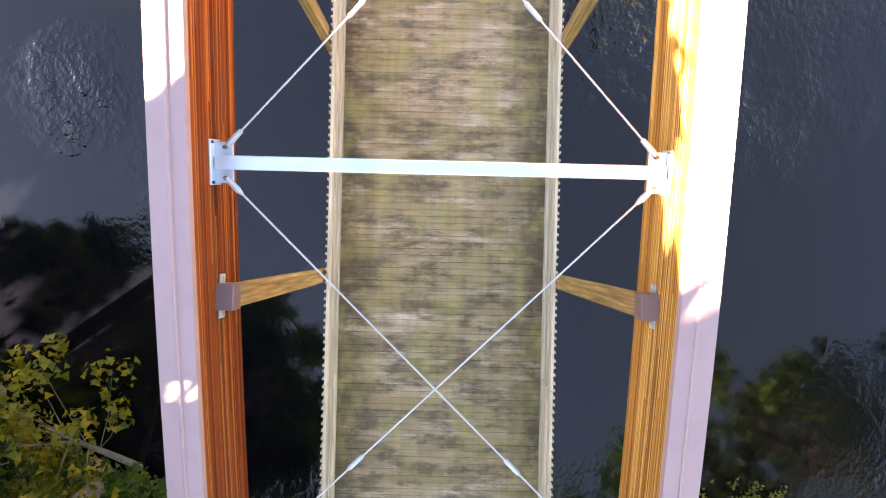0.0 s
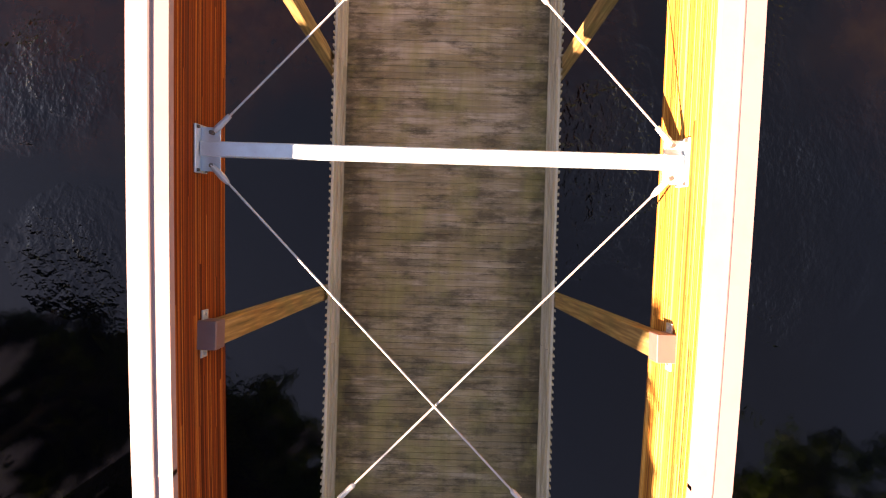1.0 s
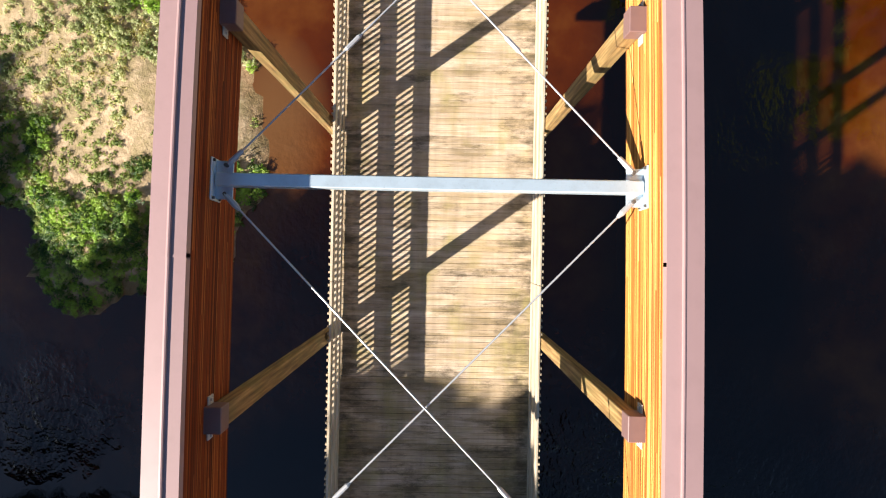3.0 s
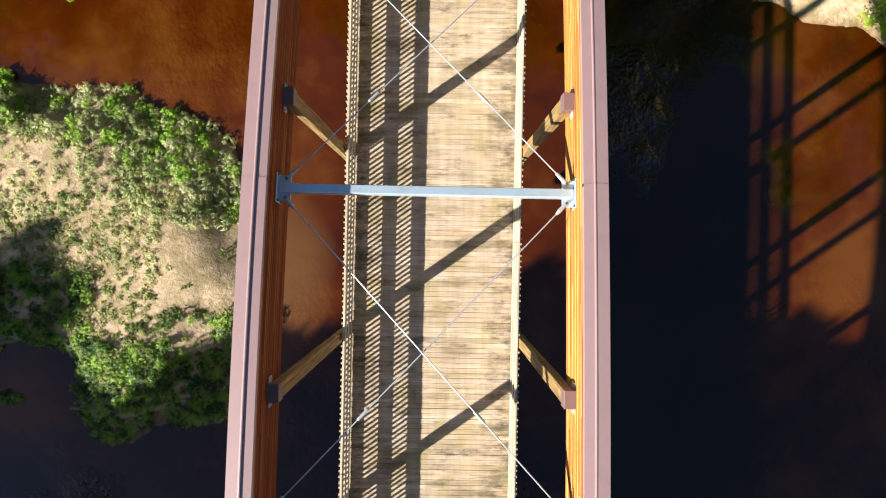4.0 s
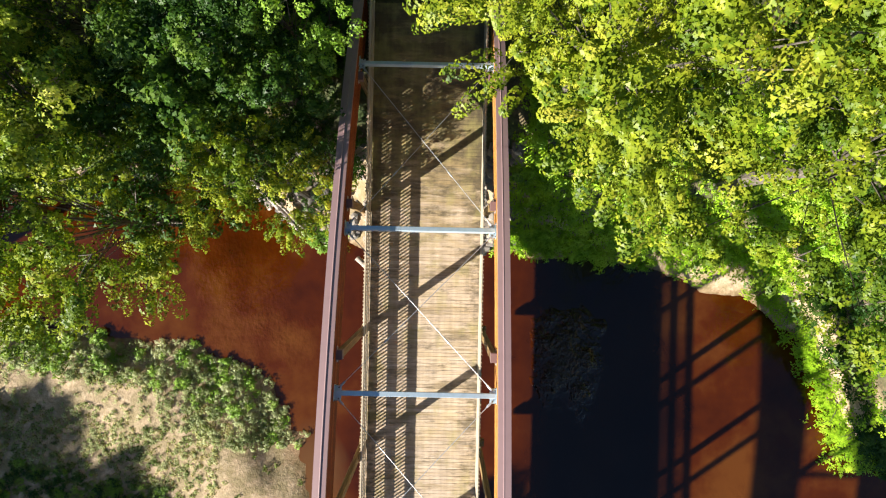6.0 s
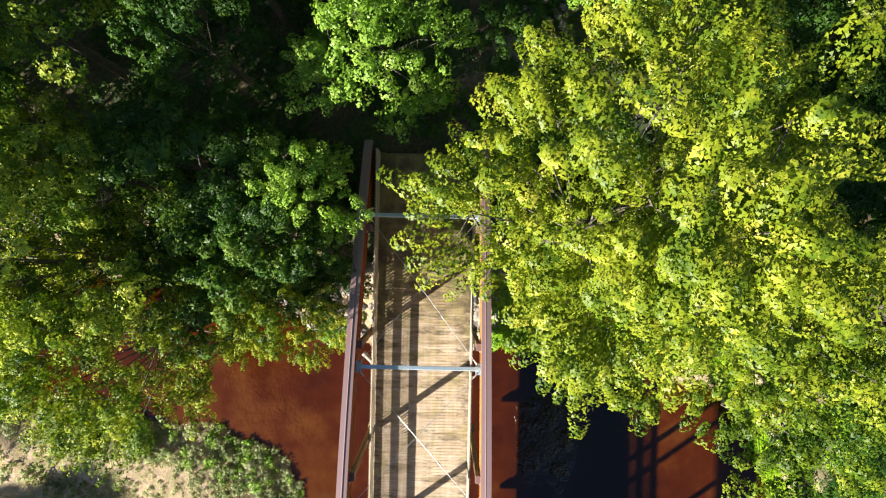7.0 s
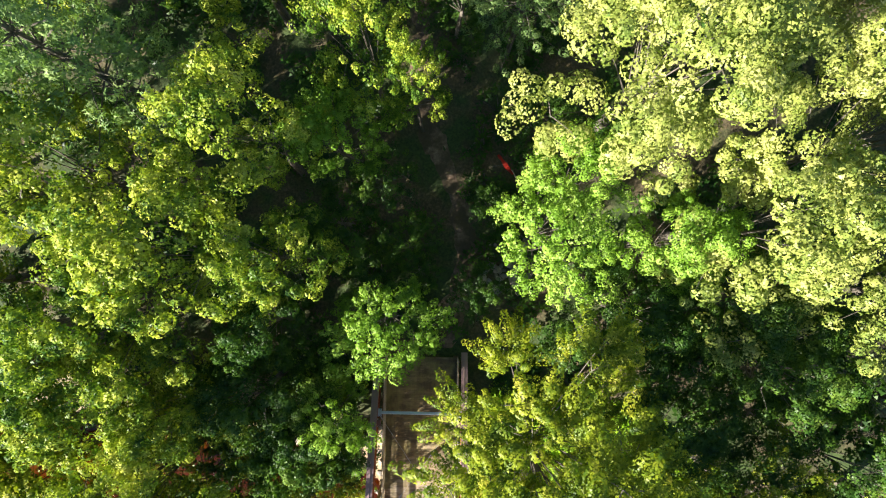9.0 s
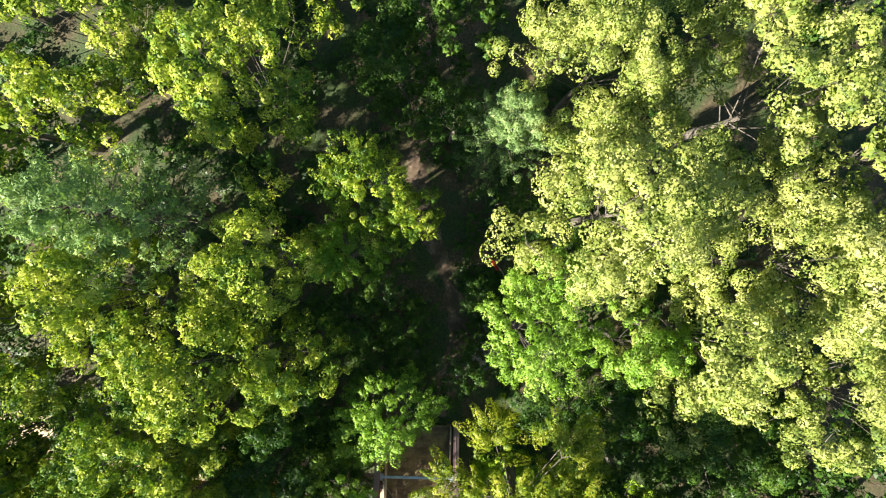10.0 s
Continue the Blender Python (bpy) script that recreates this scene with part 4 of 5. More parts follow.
# the trees that are seen singly: kind, leaf, x, y, top, radius, turn
SEEN_TREES = (
    ("feather_main", LEAF_LIME, 4.6, 34.1, 12.2, 4.4, 0.3),
    ("feather_fine", LEAF_LIME, 8.6, 31.4, 9.6, 3.7, 2.3),
    ("feather", LEAF_LIME, 7.0, 32.8, 8.2, 2.4, 4.1),
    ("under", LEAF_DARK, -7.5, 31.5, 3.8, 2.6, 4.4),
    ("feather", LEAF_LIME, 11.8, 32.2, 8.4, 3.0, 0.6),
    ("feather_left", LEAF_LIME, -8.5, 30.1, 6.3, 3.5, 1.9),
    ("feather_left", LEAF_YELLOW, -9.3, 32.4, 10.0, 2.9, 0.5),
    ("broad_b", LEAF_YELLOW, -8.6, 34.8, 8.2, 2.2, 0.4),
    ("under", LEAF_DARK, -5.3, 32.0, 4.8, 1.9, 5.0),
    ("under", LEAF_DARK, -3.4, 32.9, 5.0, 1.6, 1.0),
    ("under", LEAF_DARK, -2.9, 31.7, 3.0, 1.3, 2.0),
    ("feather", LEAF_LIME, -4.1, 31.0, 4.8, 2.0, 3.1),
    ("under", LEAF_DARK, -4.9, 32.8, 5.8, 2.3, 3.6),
    ("feather", LEAF_LIME, -12.8, 32.4, 8.0, 3.7, 4.4),
    ("small", LEAF_GREEN, -1.2, 37.9, 7.0, 2.1, 0.4),
    ("small", LEAF_GREEN, 4.6, 41.4, 8.2, 2.3, 2.0),
    ("small", LEAF_GREEN, 5.4, 43.6, 8.2, 1.8, 4.0),
    ("broad_b", LEAF_GREEN, 8.4, 41.2, 9.6, 2.3, 0.7),
    ("feather", LEAF_YELLOW, -11.2, 30.9, 6.8, 2.7, 1.3),
    ("fluffy", LEAF_PALE, 7.4, 46.3, 12.9, 4.1, 0.0),
    ("broad_b", LEAF_PALE, 10.4, 41.6, 12.3, 3.5, 1.2),
    ("fluffy", LEAF_PALE, 13.9, 44.6, 12.6, 3.8, 2.2),
    ("broad_a", LEAF_PALE, 12.3, 50.5, 12.6, 3.9, 4.0),
    ("fluffy", LEAF_PALE, 6.4, 51.8, 11.9, 3.4, 3.0),
    ("broad_c", LEAF_PALE, 15.2, 39.6, 11.4, 3.2, 1.0),
    ("broad_a", LEAF_PALE, 9.2, 56.2, 12.4, 3.6, 5.0),
    ("pine", LEAF_BLUE, 3.4, 49.4, 9.6, 2.2, 0.0),
    ("broad_c", LEAF_YELLOW, -7.4, 40.4, 12.4, 3.1, 0.9),
    ("broad_a", LEAF_YELLOW, -4.8, 40.5, 10.4, 2.2, 2.6),
    ("broad_b", LEAF_DARK, -5.4, 38.0, 8.0, 2.0, 4.6),
    ("broad_c", LEAF_YELLOW, -5.4, 44.0, 12.0, 2.6, 1.6),
    ("broad_b", LEAF_YELLOW, -10.4, 43.0, 12.6, 3.3, 5.6),
    ("broad_b", LEAF_DARK, -6.2, 35.2, 6.4, 2.8, 0.2),
    ("broad_a", LEAF_DARK, -4.0, 33.6, 6.0, 2.2, 1.2),
    ("broad_c", LEAF_YELLOW, -11.0, 35.6, 9.6, 2.9, 0.7),
    ("broad_a", LEAF_YELLOW, -9.4, 38.2, 11.4, 2.8, 1.1),
    ("small", LEAF_LIME, 14.2, 30.8, 5.2, 2.0, 1.2),
    ("broad_c", LEAF_DARK, 10.8, 39.0, 8.2, 2.6, 1.4),
    ("under", LEAF_DARK, 2.1, 39.2, 3.2, 1.3, 3.4),
    ("under", LEAF_DARK, -0.2, 39.9, 2.8, 1.1, 1.4),
    ("broad_a", LEAF_DARK, 7.9, 38.6, 7.2, 2.5, 2.4),
    ("plain_a", LEAF_YELLOW, -17.4, 33.2, 12.0, 3.4, 0.5),
    ("small", LEAF_GREEN, -3.0, 34.5, 6.2, 1.5, 2.5),
    ("broad_a", LEAF_DARK, 14.6, 34.0, 9.0, 3.2, 3.1),
    ("pine", LEAF_BLUE, -9.6, 45.8, 14.0, 3.0, 0.6),
    ("broad_b", LEAF_YELLOW, -6.0, 50.4, 13.6, 3.2, 1.4),
    ("broad_c", LEAF_YELLOW, -11.4, 51.6, 13.8, 3.6, 2.4),
    ("small", LEAF_YELLOW, -1.9, 47.0, 11.4, 1.9, 5.0),
    ("small", LEAF_YELLOW, -0.2, 46.0, 10.4, 1.2, 1.0),
    ("under", LEAF_DARK, 1.2, 50.2, 7.0, 2.0, 1.0),
    ("plain_a", LEAF_DARK, 0.6, 54.0, 9.0, 2.6, 2.0),
    ("small", LEAF_GREEN, -3.0, 44.6, 9.0, 1.7, 3.3),
    ("broad_c", LEAF_YELLOW, -13.6, 37.6, 11.4, 3.3, 3.9),
    ("broad_a", LEAF_YELLOW, -14.6, 41.8, 12.6, 3.2, 5.2),
    ("broad_c", LEAF_DARK, 9.4, 34.8, 6.8, 3.0, 5.5),
    ("broad_a", LEAF_DARK, 12.6, 36.8, 8.2, 3.0, 0.8),
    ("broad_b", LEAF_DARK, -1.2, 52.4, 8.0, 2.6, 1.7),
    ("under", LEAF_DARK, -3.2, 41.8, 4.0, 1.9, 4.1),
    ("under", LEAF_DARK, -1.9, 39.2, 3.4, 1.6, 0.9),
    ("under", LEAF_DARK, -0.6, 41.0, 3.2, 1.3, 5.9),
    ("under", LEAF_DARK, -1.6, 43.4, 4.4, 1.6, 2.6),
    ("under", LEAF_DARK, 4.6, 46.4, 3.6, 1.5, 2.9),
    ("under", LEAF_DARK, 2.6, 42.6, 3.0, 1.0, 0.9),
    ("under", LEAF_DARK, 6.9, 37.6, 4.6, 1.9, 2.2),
)
# trees at the border of the seen wood, and unseen ones of the near bank, which shade the start of the bridge and the
# lower shore of the sand bar
MORE_TREES = (
    ("plain_a", LEAF_YELLOW, 18.4, 31.0, 9.4, 3.4, 0.9), ("plain_b", LEAF_DARK, 22.0, 28.2, 9.6, 3.4, 1.9), ("plain_a", LEAF_YELLOW, 23.4, 34.0, 10.6, 3.6, 2.9),
    ("plain_a", LEAF_YELLOW, -19.4, 36.0, 10.4, 3.3, 2.0), ("plain_b", LEAF_YELLOW, -15.0, 35.4, 9.0, 2.8, 3.0), ("plain_b", LEAF_DARK, -21.0, 41.6, 11.6, 3.4, 5.0), ("plain_b", LEAF_YELLOW, -20.6, 48.0, 12.6, 3.6, 1.0),
    ("plain_a", LEAF_YELLOW, -17.6, 44.8, 12.4, 3.3, 0.4), ("plain_b", LEAF_YELLOW, -17.4, 39.2, 11.4, 3.3, 1.4), ("plain_b", LEAF_YELLOW, -16.2, 49.4, 12.8, 3.3, 2.4),
    ("plain_a", LEAF_DARK, 16.6, 36.2, 9.4, 3.0, 3.4), ("plain_b", LEAF_PALE, 18.2, 42.6, 12.0, 3.4, 4.4), ("plain_a", LEAF_PALE, 17.4, 48.6, 12.4, 3.6, 5.4),
    ("shade", LEAF_YELLOW, -7.2, 2.3, 11.0, 3.2, 1.0), ("shade", LEAF_YELLOW, -6.7, -1.0, 12.2, 3.1, 0.6), ("shade", LEAF_YELLOW, -9.6, 4.1, 10.2, 3.0, 2.0), ("shade", LEAF_YELLOW, -12.0, 5.0, 10.5, 3.0, 3.0),
    ("shade", LEAF_DARK, -14.6, 5.3, 9.9, 3.1, 4.0), ("shade", LEAF_DARK, -17.4, 5.2, 9.7, 3.2, 0.3), ("shade", LEAF_DARK, -20.2, 5.0, 9.4, 3.2, 1.3),
    ("shade", LEAF_DARK, -22.8, 3.8, 8.2, 3.1, 2.3), ("shade", LEAF_DARK, -25.6, 4.6, 8.3, 3.2, 3.3), ("shade", LEAF_DARK, -28.4, 6.9, 9.4, 3.3, 0.8),
    ("shade", LEAF_DARK, -31.2, 9.4, 9.8, 3.4, 1.9), ("shade", LEAF_DARK, -34.6, 9.2, 9.7, 3.6, 2.7), ("shade", LEAF_DARK, -38.4, 10.6, 10.2, 3.8, 0.1),
    # two unseen trees, added upstream on the bar to shade the left far bank
    ("shade", LEAF_DARK, -21.8, 24.6, 8.8, 3.1, 0.7), ("shade", LEAF_DARK, -25.0, 26.6, 9.4, 3.4, 2.6),
    ("shade", LEAF_DARK, -8.6, 0.4, 9.2, 3.2, 3.7), ("shade", LEAF_YELLOW, -12.8, 1.4, 9.6, 3.4, 5.0), ("shade", LEAF_DARK, -17.0, 1.4, 9.6, 3.4, 2.1),
    ("shade", LEAF_DARK, -21.4, 1.2, 9.6, 3.5, 4.4), ("shade", LEAF_DARK, -25.8, 1.6, 9.6, 3.5, 0.9), ("shade", LEAF_DARK, -30.4, 3.4, 9.8, 3.6, 3.1),
    ("plain_a", LEAF_DARK, 12.2, 1.0, 11.5, 3.4, 0.4), ("plain_b", LEAF_DARK, 17.0, 1.4, 12.0, 3.6, 2.2), ("plain_a", LEAF_DARK, 6.4, -5.6, 10.0, 3.6, 1.5), ("plain_b", LEAF_DARK, 9.2, -1.4, 10.4, 3.3, 0.5), ("plain_a", LEAF_DARK, 14.6, 0.2, 10.0, 3.4, 4.5), ("plain_b", LEAF_YELLOW, 12.8, -4.4, 11.0, 3.8, 2.5),
)
for row in SEEN_TREES + MORE_TREES:
    tree(*row)


def build_far_wood():
    """The rest of the wood, as far as it can come into view, and unseen near-bank trees that thicken the shade."""
    rng = random.Random(21)
    placed = [(r[2], r[3], r[5]) for r in SEEN_TREES + MORE_TREES]
    for i in range(6000):
        x, y = rng.uniform(-25, 25), rng.uniform(-14, 61)
        r = rng.uniform(2.8, 4.0)
        far = y > np.interp(x, FAR_X, FAR_Y) + 2.5 and not (abs(x) < 4.4 and y < 56) and not (abs(x) < 12 and y < 34)
        near = y < np.interp(x, NEAR_X, NEAR_Y) - 1.0 and x < -5.0 - r and y < -1.0
        if not far and not near:
            continue
        if any(math.hypot(x - a, y - b) < (0.52 if near else 0.66) * (r + c) for a, b, c in placed):
            continue
        placed.append((x, y, r))
        leaf = rng.choice((LEAF_YELLOW, LEAF_PALE, LEAF_DARK) if x > 0 else (LEAF_YELLOW, LEAF_YELLOW, LEAF_DARK))
        tree("shade" if near else rng.choice(("plain_a", "plain_b")), leaf, x, y, rng.uniform(9.5, 13.5), r, rng.uniform(0, 6.28))


build_far_wood()
tree("feather_fine", LEAF_LIME, 3.4, 33.4, 10.8, 1.7, 2.0)
tree("feather", LEAF_LIME, -15.8, 32.8, 8.4, 3.4, 0.2)
tree("plain_b", LEAF_YELLOW, -18.6, 34.6, 8.0, 3.2, 0.6)
tree("plain_a", LEAF_YELLOW, -20.6, 33.4, 9.4, 3.6, 1.6)


def shrub_mesh(seed, material, size, leaf, stems=16, twigs=9, per=8, wide=1.0):
    """A low leafy bush on thin stems; its foot is at the origin."""
    rng = np.random.default_rng(seed)
    tips = rng.normal(0, 1, (stems, 3))
    tips /= np.linalg.norm(tips, axis=1, keepdims=True)
    tips *= rng.uniform(0.35, 0.9, (stems, 1)) * size
    tips[:, :2] *= wide
    tips[:, 2] = np.abs(tips[:, 2]) * 0.8 + 0.15 * size
    bm = bmesh.new()
    for p in tips:
        add_tube(bm, [(0, 0, -0.15), tuple(p * 0.55 + (0, 0, 0.1 * size)), tuple(p)], [0.02, 0.013, 0.005], 4, False)
    v, f, soft = spray(rng, tips, size * 0.42, twigs, per, leaf, 0.1, 1.0, 1.3)
    return mesh_of("stem", bm, BARK), quick_mesh("foliage", v, f, material, True, soft)


SHRUBS = {
    "willow": [shrub_mesh(31 + i, LEAF_WILLOW, 0.62, 0.13, 10, 4, 4) for i in range(3)],
    "meadow": [shrub_mesh(45 + i, LEAF_MEADOW, 0.62, 0.18, 8, 3, 4) for i in range(3)],
    "dry": [shrub_mesh(48 + i, LEAF_DRY, 0.75, 0.16, 9, 3, 4) for i in range(3)],
    "green": [shrub_mesh(41 + i, LEAF_GREEN, 0.65, 0.125, 13, 5, 6) for i in range(3)],
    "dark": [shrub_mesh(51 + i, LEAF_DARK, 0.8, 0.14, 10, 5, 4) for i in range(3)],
    "vine": [shrub_mesh(61 + i, LEAF_VINE, 0.8, 0.125, 14, 5, 4, 1.25) for i in range(3)],
    "gold": [shrub_mesh(71 + i, LEAF_AUTUMN, 0.9, 0.12, 20, 4, 6) for i in range(2)],
}
SHRUB_WORDS = {
    "willow": ("low grey-green willow shrub on the sand bar", "shrub", "shrubs of the sand bar"),
    "green": ("low fresh green shrub on the damp sand", "shrub", "green shrubs of the river bank"),
    "meadow": ("low dull green herbs on the sand bar", "herbs", "herbs of the sand bar"),
    "dry": ("low pale dry herbs on the sand bar", "herbs", "herbs of the sand bar"),
    "dark": ("shaded dark green undergrowth bush on the forest floor", "bush", "undergrowth bushes"),
    "vine": ("bright green creeper mound on the river bank", "creeper", "creepers on the far bank"),
    "gold": ("gold and green leafy bush at the near bank", "bush", "bushes at the near bank"),
}


MASSES = {}


def shrub(kind, x, y, scale, rng, alone=True):
    """A shrub of its own, or one more for the joined mass of its kind."""
    stems, foliage = rng.choice(SHRUBS[kind])
    foot = float(height(x, y))
    m = Matrix.LocRotScale((x, y, foot), Euler((0, 0, rng.uniform(0, 6.28))), (scale, scale, scale * rng.uniform(0.75, 1.15) * {"willow": 0.85, "meadow": 0.5, "dry": 0.35, "vine": 0.5}.get(kind, 1.0)))
    if not alone:
        MASSES.setdefault(kind, []).append((foliage, m))
        return
    ob = thing("shrub", *SHRUB_WORDS[kind])
    ob.matrix_basis = m
    part("stem", stems, BARK, ob)
    part("foliage", foliage, None, ob)


def build_island_plants():
    rng = random.Random(8)
    for i in range(7800):
        x, y = rng.uniform(-14.5, -4.0), rng.uniform(16.6, 26.6)
        f = float(island(x, y))
        if f < 0.015:
            continue
        v = y + 0.16 * (x + 10.5)
        patchy = math.sin(2.1 * x + 1.3 * y) + math.sin(3.7 * x - 2.9 * y + 1.0) + 0.7 * math.sin(6.3 * y + 4.1 * x)
        # shrubs on the upper shore, a bare sandy back, a bare nose towards the bridge, herbs on the lower half
        if (-6.9 < x < -4.0 and 20.2 < y < 22.4) or (-6.6 < x < -5.6 and 19.2 < y < 20.0):
            chance, kind, big = 0.02, "meadow", 0.6
        elif v > 24.5 or (x > -8 and v > 23.0):
            chance, kind, big = (0.45, rng.choice(("willow", "willow", "willow", "green")), 1.1) if f < 0.3 else (0.75, rng.choice(("willow", "willow", "dry", "meadow")), 0.72)
        elif v > 23.4:
            chance, kind, big = (0.16 if x < -9.0 else 0.65), "willow", 0.6
        elif v > 21.4:
            chance, kind, big = (1.0 if patchy > -0.9 else 0.35), rng.choice(("willow", "dry", "willow", "meadow")), 0.5
        elif -8.6 < x < -6.8 and v > 20.0:
            chance, kind, big = 0.5, "meadow", 0.5
        else:
            chance, kind, big = (0.8 if patchy > -0.9 or x > -9.0 else 0.25), rng.choice(("meadow", "dark", "green") if x > -9.0 else ("meadow", "meadow", "dark", "green")), 0.75
        if rng.random() > chance:
            continue
        shrub(kind, x, y, rng.uniform(0.16, 0.40) * big * (0.85 if f < 0.1 else 1.0), rng, x > -7.5 and f < 0.3 and big > 0.9 and rng.random() < 0.16)
    # the upstream end
    for i in range(500):
        x, y = rng.uniform(-26, -14.5), rng.uniform(16.6, 27.5)
        f = float(island(x, y))
        if f > 0.02 and rng.random() < 0.6:
            shrub(rng.choice(("willow", "meadow", "dry")), x, y, rng.uniform(0.35, 0.7), rng, False)


def build_bank_plants():
    rng = random.Random(9)
    # creepers over the sunlit far bank
    for i in range(520):
        x, y = rng.uniform(2.6, 15), rng.uniform(26, 35)
        d = y - float(np.interp(x, FAR_X, FAR_Y))
        if d < (0.35 if x < 7.4 else 0.5 if x < 9.2 else 0.85 if x < 11.0 else 0.4) or d > 5.5:
            continue
        shrub("dark" if x > 12.3 and rng.random() < 0.7 else "vine", x, y, rng.uniform(0.4, 0.8), rng, d < 2.2)
    for i in range(120):
        x = rng.uniform(2.4, 7.6)
        shrub("vine", x, float(np.interp(x, FAR_X, FAR_Y)) + rng.uniform(0.15, 1.1), rng.uniform(0.3, 0.6), rng, False)
    for i in range(150):
        x = rng.uniform(3.0, 9.5)
        y = float(np.interp(x, FAR_X, FAR_Y)) + rng.uniform(1.2, 5.6)
        shrub("vine", x, y, rng.uniform(0.45, 0.8), rng, False)
    for i in range(200):
        x = rng.uniform(9.0, 15.5)
        y = float(np.interp(x, FAR_X, FAR_Y)) + rng.uniform(1.3, 5.0)
        shrub("dark" if x > 12.4 else "vine", x, y, rng.uniform(0.5, 0.8), rng, False)
    # bushes that hang over the water at the bend
    for i in range(120):
        y = rng.uniform(21.8, 28)
        out = rng.uniform(-0.2, 2.2)
        x = float(np.interp(y, (21, 22.6, 26.2, 27.6), (14.9, 14.2, 12.95, 11.9))) + out
        shrub("vine" if out < 0.6 else rng.choice(("dark", "dark", "vine")), x, y, rng.uniform(0.6, 0.95), rng)
    # the left far bank
    for i in range(260):
        x, y = rng.uniform(-16, -2.2), rng.uniform(29.5, 36)
        d = y - float(np.interp(x, FAR_X, FAR_Y))
        if d < 0.25 or (x > -5.4 and d < 2.2 and rng.random() < 0.75):
            continue
        shrub(rng.choice(("green", "dark", "dark")), x, y, rng.uniform(0.6, 1.0), rng, x > -7)
    for x, y, s in ((-3.6, 29.5, 0.8), (-3.1, 29.2, 0.7), (-3.9, 29.9, 0.8), (-3.2, 29.7, 0.75), (-2.9, 28.9, 0.5), (-4.4, 30.2, 0.8), (-4.0, 35.0, 1.7), (-3.4, 34.4, 1.4), (-4.5, 34.3, 1.2), (2.5, 32.0, 1.0)):
        shrub("green", x, y, s, rng)
    # forest floor
    for i in range(420):
        x, y = rng.uniform(-23, 20), rng.uniform(34, 62)
        if abs(x - float(path_x(y))) < 0.8 or (abs(x) < 2.2 and y < 37):
            continue
        shrub("dark", x, y, rng.uniform(0.7, 1.7), rng, abs(x) < 3.5 and y < 50)
    # the near bank
    for x, y, s in ((-9.6, 3.4, 1.3), (-8.6, 2.9, 1.2), (-7.7, 2.5, 1.1), (-6.4, 2.1, 0.8), (-3.2, 0.9, 1.2), (4.3, 1.3, 1.0), (6.0, 2.3, 0.8), (7.0, 2.0, 0.8)):
        shrub("gold", x, y, s, rng)
    for i in range(60):
        x = rng.uniform(-11.5, -4.2)
        shrub("dark", x, float(np.interp(x, NEAR_X, NEAR_Y)) + rng.uniform(-1.4, 0.1), rng.uniform(0.5, 1.0), rng, False)
    for i in range(60):
        x = rng.uniform(-20, 16)
        shrub("dark", x, float(np.interp(x, NEAR_X, NEAR_Y)) - rng.uniform(1.0, 5.0), rng.uniform(1.0, 1.8), rng, False)


def join_masses():
    """The shrubs that stand too close to be told apart, as one mass of each kind."""
    for kind, rows in MASSES.items():
        vs, fs, ns, count = [], [], [], 0
        for me, m in rows:
            v = np.empty(len(me.vertices) * 3, np.float32)
            me.vertices.foreach_get("co", v)
            f = np.empty(len(me.loops), np.int32)
            me.loops.foreach_get("vertex_index", f)
            soft = np.empty(len(me.vertices) * 3, np.float32)
            me.attributes["custom_normal"].data.foreach_get("vector", soft)
            turn = np.array(m)
            ns.append(soft.reshape(-1, 3) @ turn[:3, :3].T)
            vs.append(v.reshape(-1, 3) @ turn[:3, :3].T + turn[:3, 3])
            fs.append(f.reshape(-1, 3) + count)
            count += len(v) // 3
        words = SHRUB_WORDS[kind]
        ob = new("undergrowth", quick_mesh("undergrowth", np.concatenate(vs), np.concatenate(fs), rows[0][0].materials[0], True, np.concatenate(ns)))
        tagged(ob, "dense cover of " + words[0], words[1], words[2], "stuff")


build_island_plants()
build_bank_plants()
join_masses()


def build_gold_tree():
    """The thin young tree that leans out over the water beside the start of the bridge, half bare."""
    wood, crown = tree_kind("young", LEAF_AUTUMN)
    x, y = -6.4, 2.5
    ob = thing("young_tree", TREE_LABELS["leaf_autumn_gold"], "tree", "")
    ob.matrix_basis = Matrix.LocRotScale((x, y, float(height(x, y))), Euler((-0.62, 0.08, 0.4)), (0.38, 0.38, 0.42))
    part("trunk", wood, BARK, ob, "thin pale trunk and bare twigs")
    part("crown", crown, LEAF_AUTUMN, ob, "sparse gold and green leaves")


build_gold_tree()


def rock_meshes():
    out = []
    for seed in range(6):
        rng = random.Random(seed)
        bm = bmesh.new()
        bmesh.ops.create_icosphere(bm, subdivisions=1, radius=1)
        for v in bm.verts:
            v.co *= rng.uniform(0.72, 1.12)
            v.co.x *= 1.2
            v.co.z *= 0.7
        out.append(mesh_of("rock", bm, ROCK))
    return out


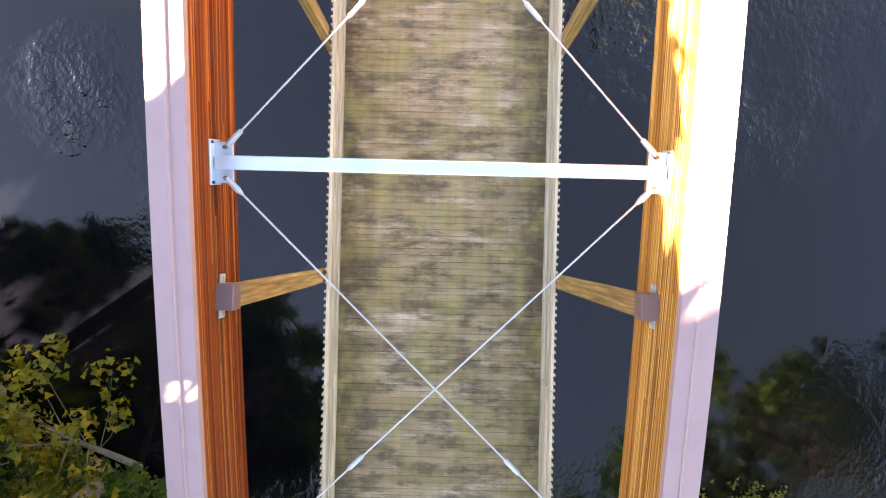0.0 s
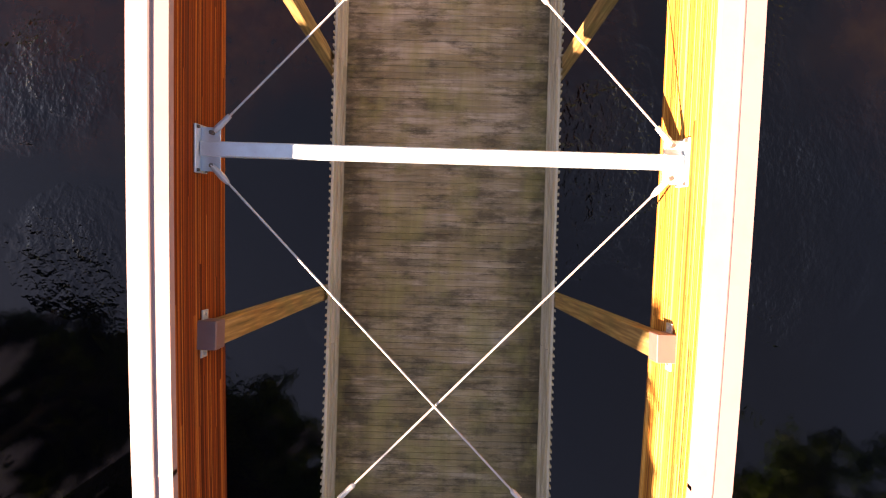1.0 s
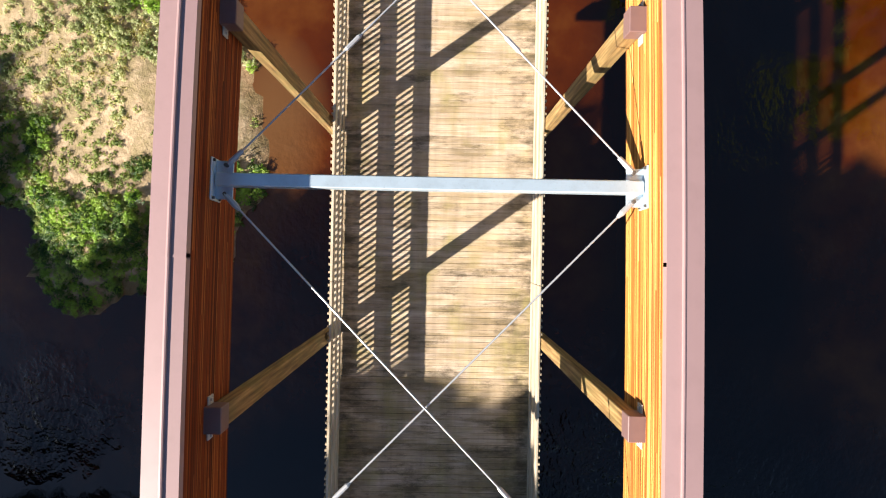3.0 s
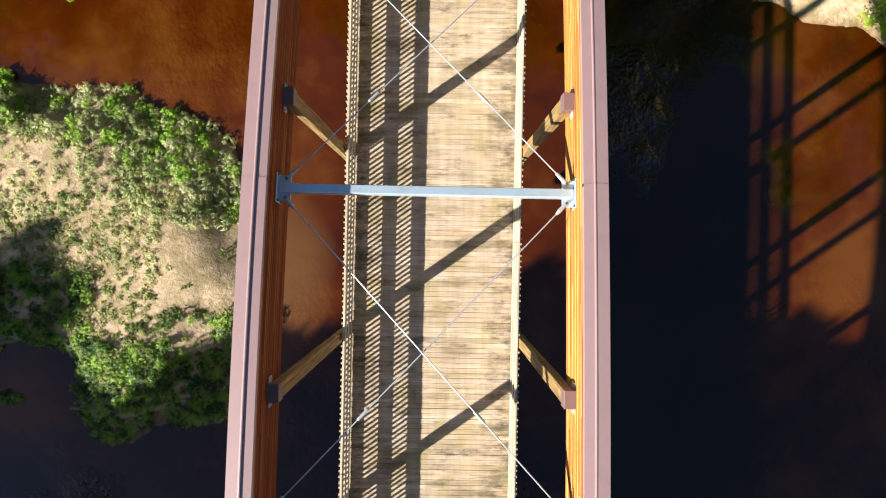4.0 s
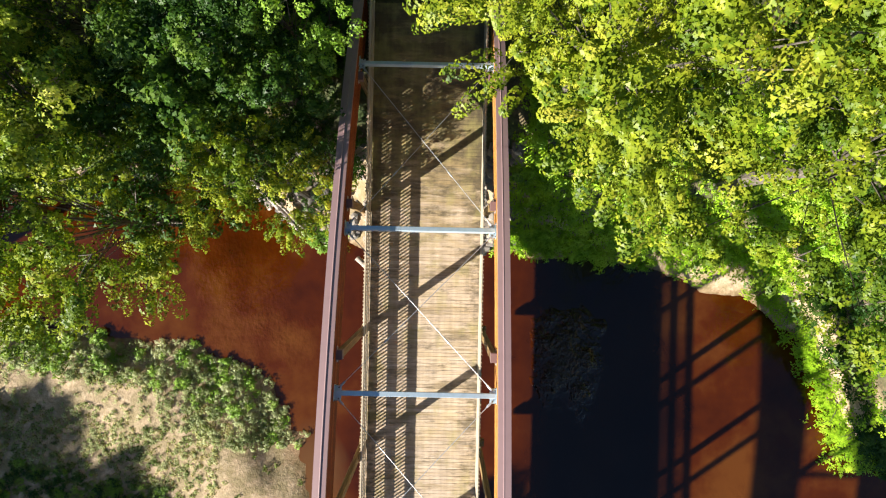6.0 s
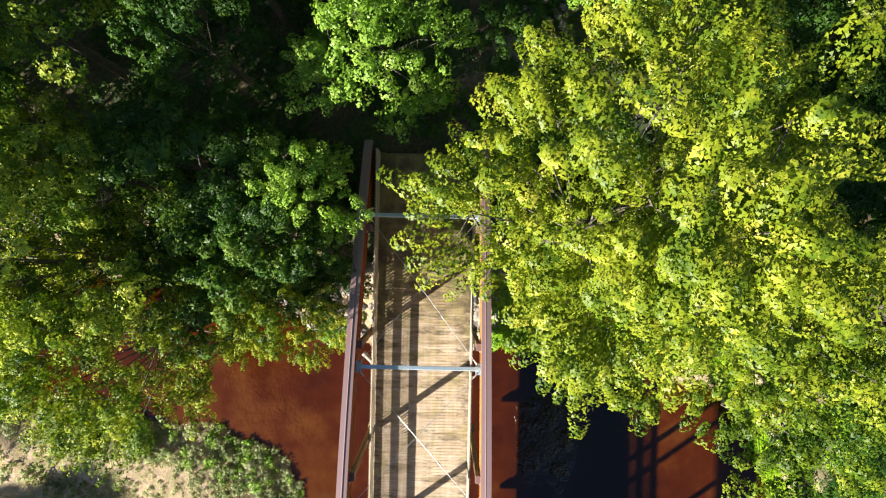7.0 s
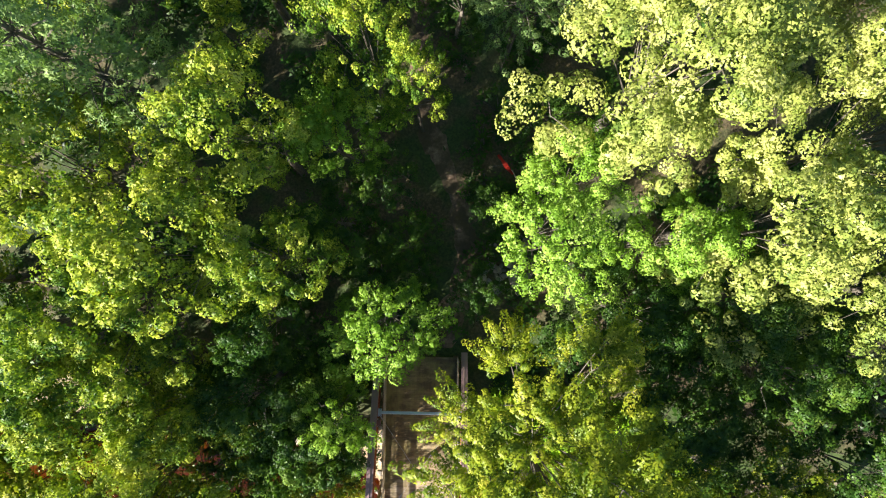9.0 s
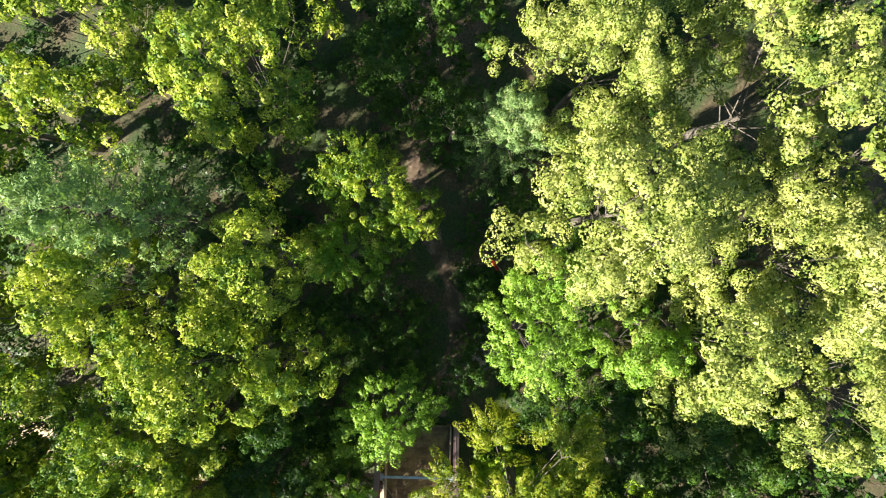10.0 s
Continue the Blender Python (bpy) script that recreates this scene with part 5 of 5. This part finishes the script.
def build_riprap():
    """Loose broken stone under the far end of the bridge."""
    shapes = rock_meshes()
    rng = random.Random(3)
    for name, x0, x1, y0, y1, count in (("riprap", -7.5, -1.2, 29.3, 32.6, 290), ("riprap", 1.3, 2.9, 29.3, 32.6, 190), ("riprap", 2.6, 4.6, 38.8, 41.6, 60)):
        heap = thing(name, "heap of grey broken stone on the bank", "rocks", "riprap on the far bank")
        for i in range(count):
            x, y = rng.uniform(x0, x1), rng.uniform(y0, y1)
            if height(x, y) < WATER_Z - 0.25:
                continue
            r = rng.uniform(0.09, 0.24)
            m = Matrix.LocRotScale((x, y, float(height(x, y)) + r * 0.25), Euler((rng.uniform(-0.5, 0.5), rng.uniform(-0.5, 0.5), rng.uniform(0, 6.28))), (r, r * rng.uniform(0.7, 1.1), r))
            part("rock", rng.choice(shapes), ROCK, heap, at=m)


def log(name, a, b, r0, r1, label):
    bm = bmesh.new()
    a, b = Vector(a), Vector(b)
    pts, rs = [], []
    for i in range(7):
        u = i / 6
        pts.append(a.lerp(b, u) + Vector((0.05 * math.sin(5 * u), 0.05 * math.cos(4 * u), 0.03 * math.sin(7 * u))))
        rs.append(r0 + (r1 - r0) * u)
    add_tube(bm, pts, rs, 9)
    solo(name, bm, DRIFT, label, "log", "driftwood", smooth=True)


build_riprap()
log("log", (-6.0, 31.5, -3.1), (-4.25, 29.85, -3.4), 0.10, 0.075, "bleached grey driftwood log at the waterline")
log("log", (-5.2, 30.8, -3.15), (-4.1, 29.9, -3.35), 0.055, 0.04, "thin bleached branch beside the log")
log("log", (-2.4, 28.9, -3.42), (-1.55, 28.1, -3.52), 0.09, 0.09, "pale sunlit timber lying in the shallows")


def build_red_strip():
    """A slender strip of red cloth that hangs on a bare branch over the path's edge."""
    rng = random.Random(2)
    ob = thing("red_strip", "slender strip of faded red cloth caught on a bare branch", "cloth", "", (3.25, 44.3, 1.8))
    bm = bmesh.new()
    rows = []
    for i in range(9):
        u = i / 8
        w = 0.085 * (1 - 0.5 * abs(2 * u - 1)) * rng.uniform(0.8, 1.2)
        mid = Vector((0.62 * (u - 0.5), -0.78 * (u - 0.5), 0.05 * math.sin(7 * u)))
        side = Vector((0.78, 0.62, 0.25 * math.sin(5 * u))) * w
        rows.append((bm.verts.new(mid + side), bm.verts.new(mid - side)))
    for p, q in zip(rows, rows[1:]):
        bm.faces.new((p[0], p[1], q[1], q[0]))
    bmesh.ops.solidify(bm, geom=bm.faces[:], thickness=0.006)
    part("strip", bm, RED_CLOTH, ob)
    bm = bmesh.new()
    foot = float(height(4.0, 43.4)) - 1.8
    add_tube(bm, [(-0.7, -0.12, 0.0), (-0.1, 0.0, -0.02), (0.3, -0.2, -0.15), (0.65, -0.6, -0.9), (0.75, -0.9, foot)], [0.008, 0.014, 0.02, 0.03, 0.045], 6)
    part("branch", bm, BARK, ob, "bare grey branch")


build_red_strip()

# ---------------------------------------------------------------- planks and pickets
build_deck()
build_railing(-1)
build_railing(1)
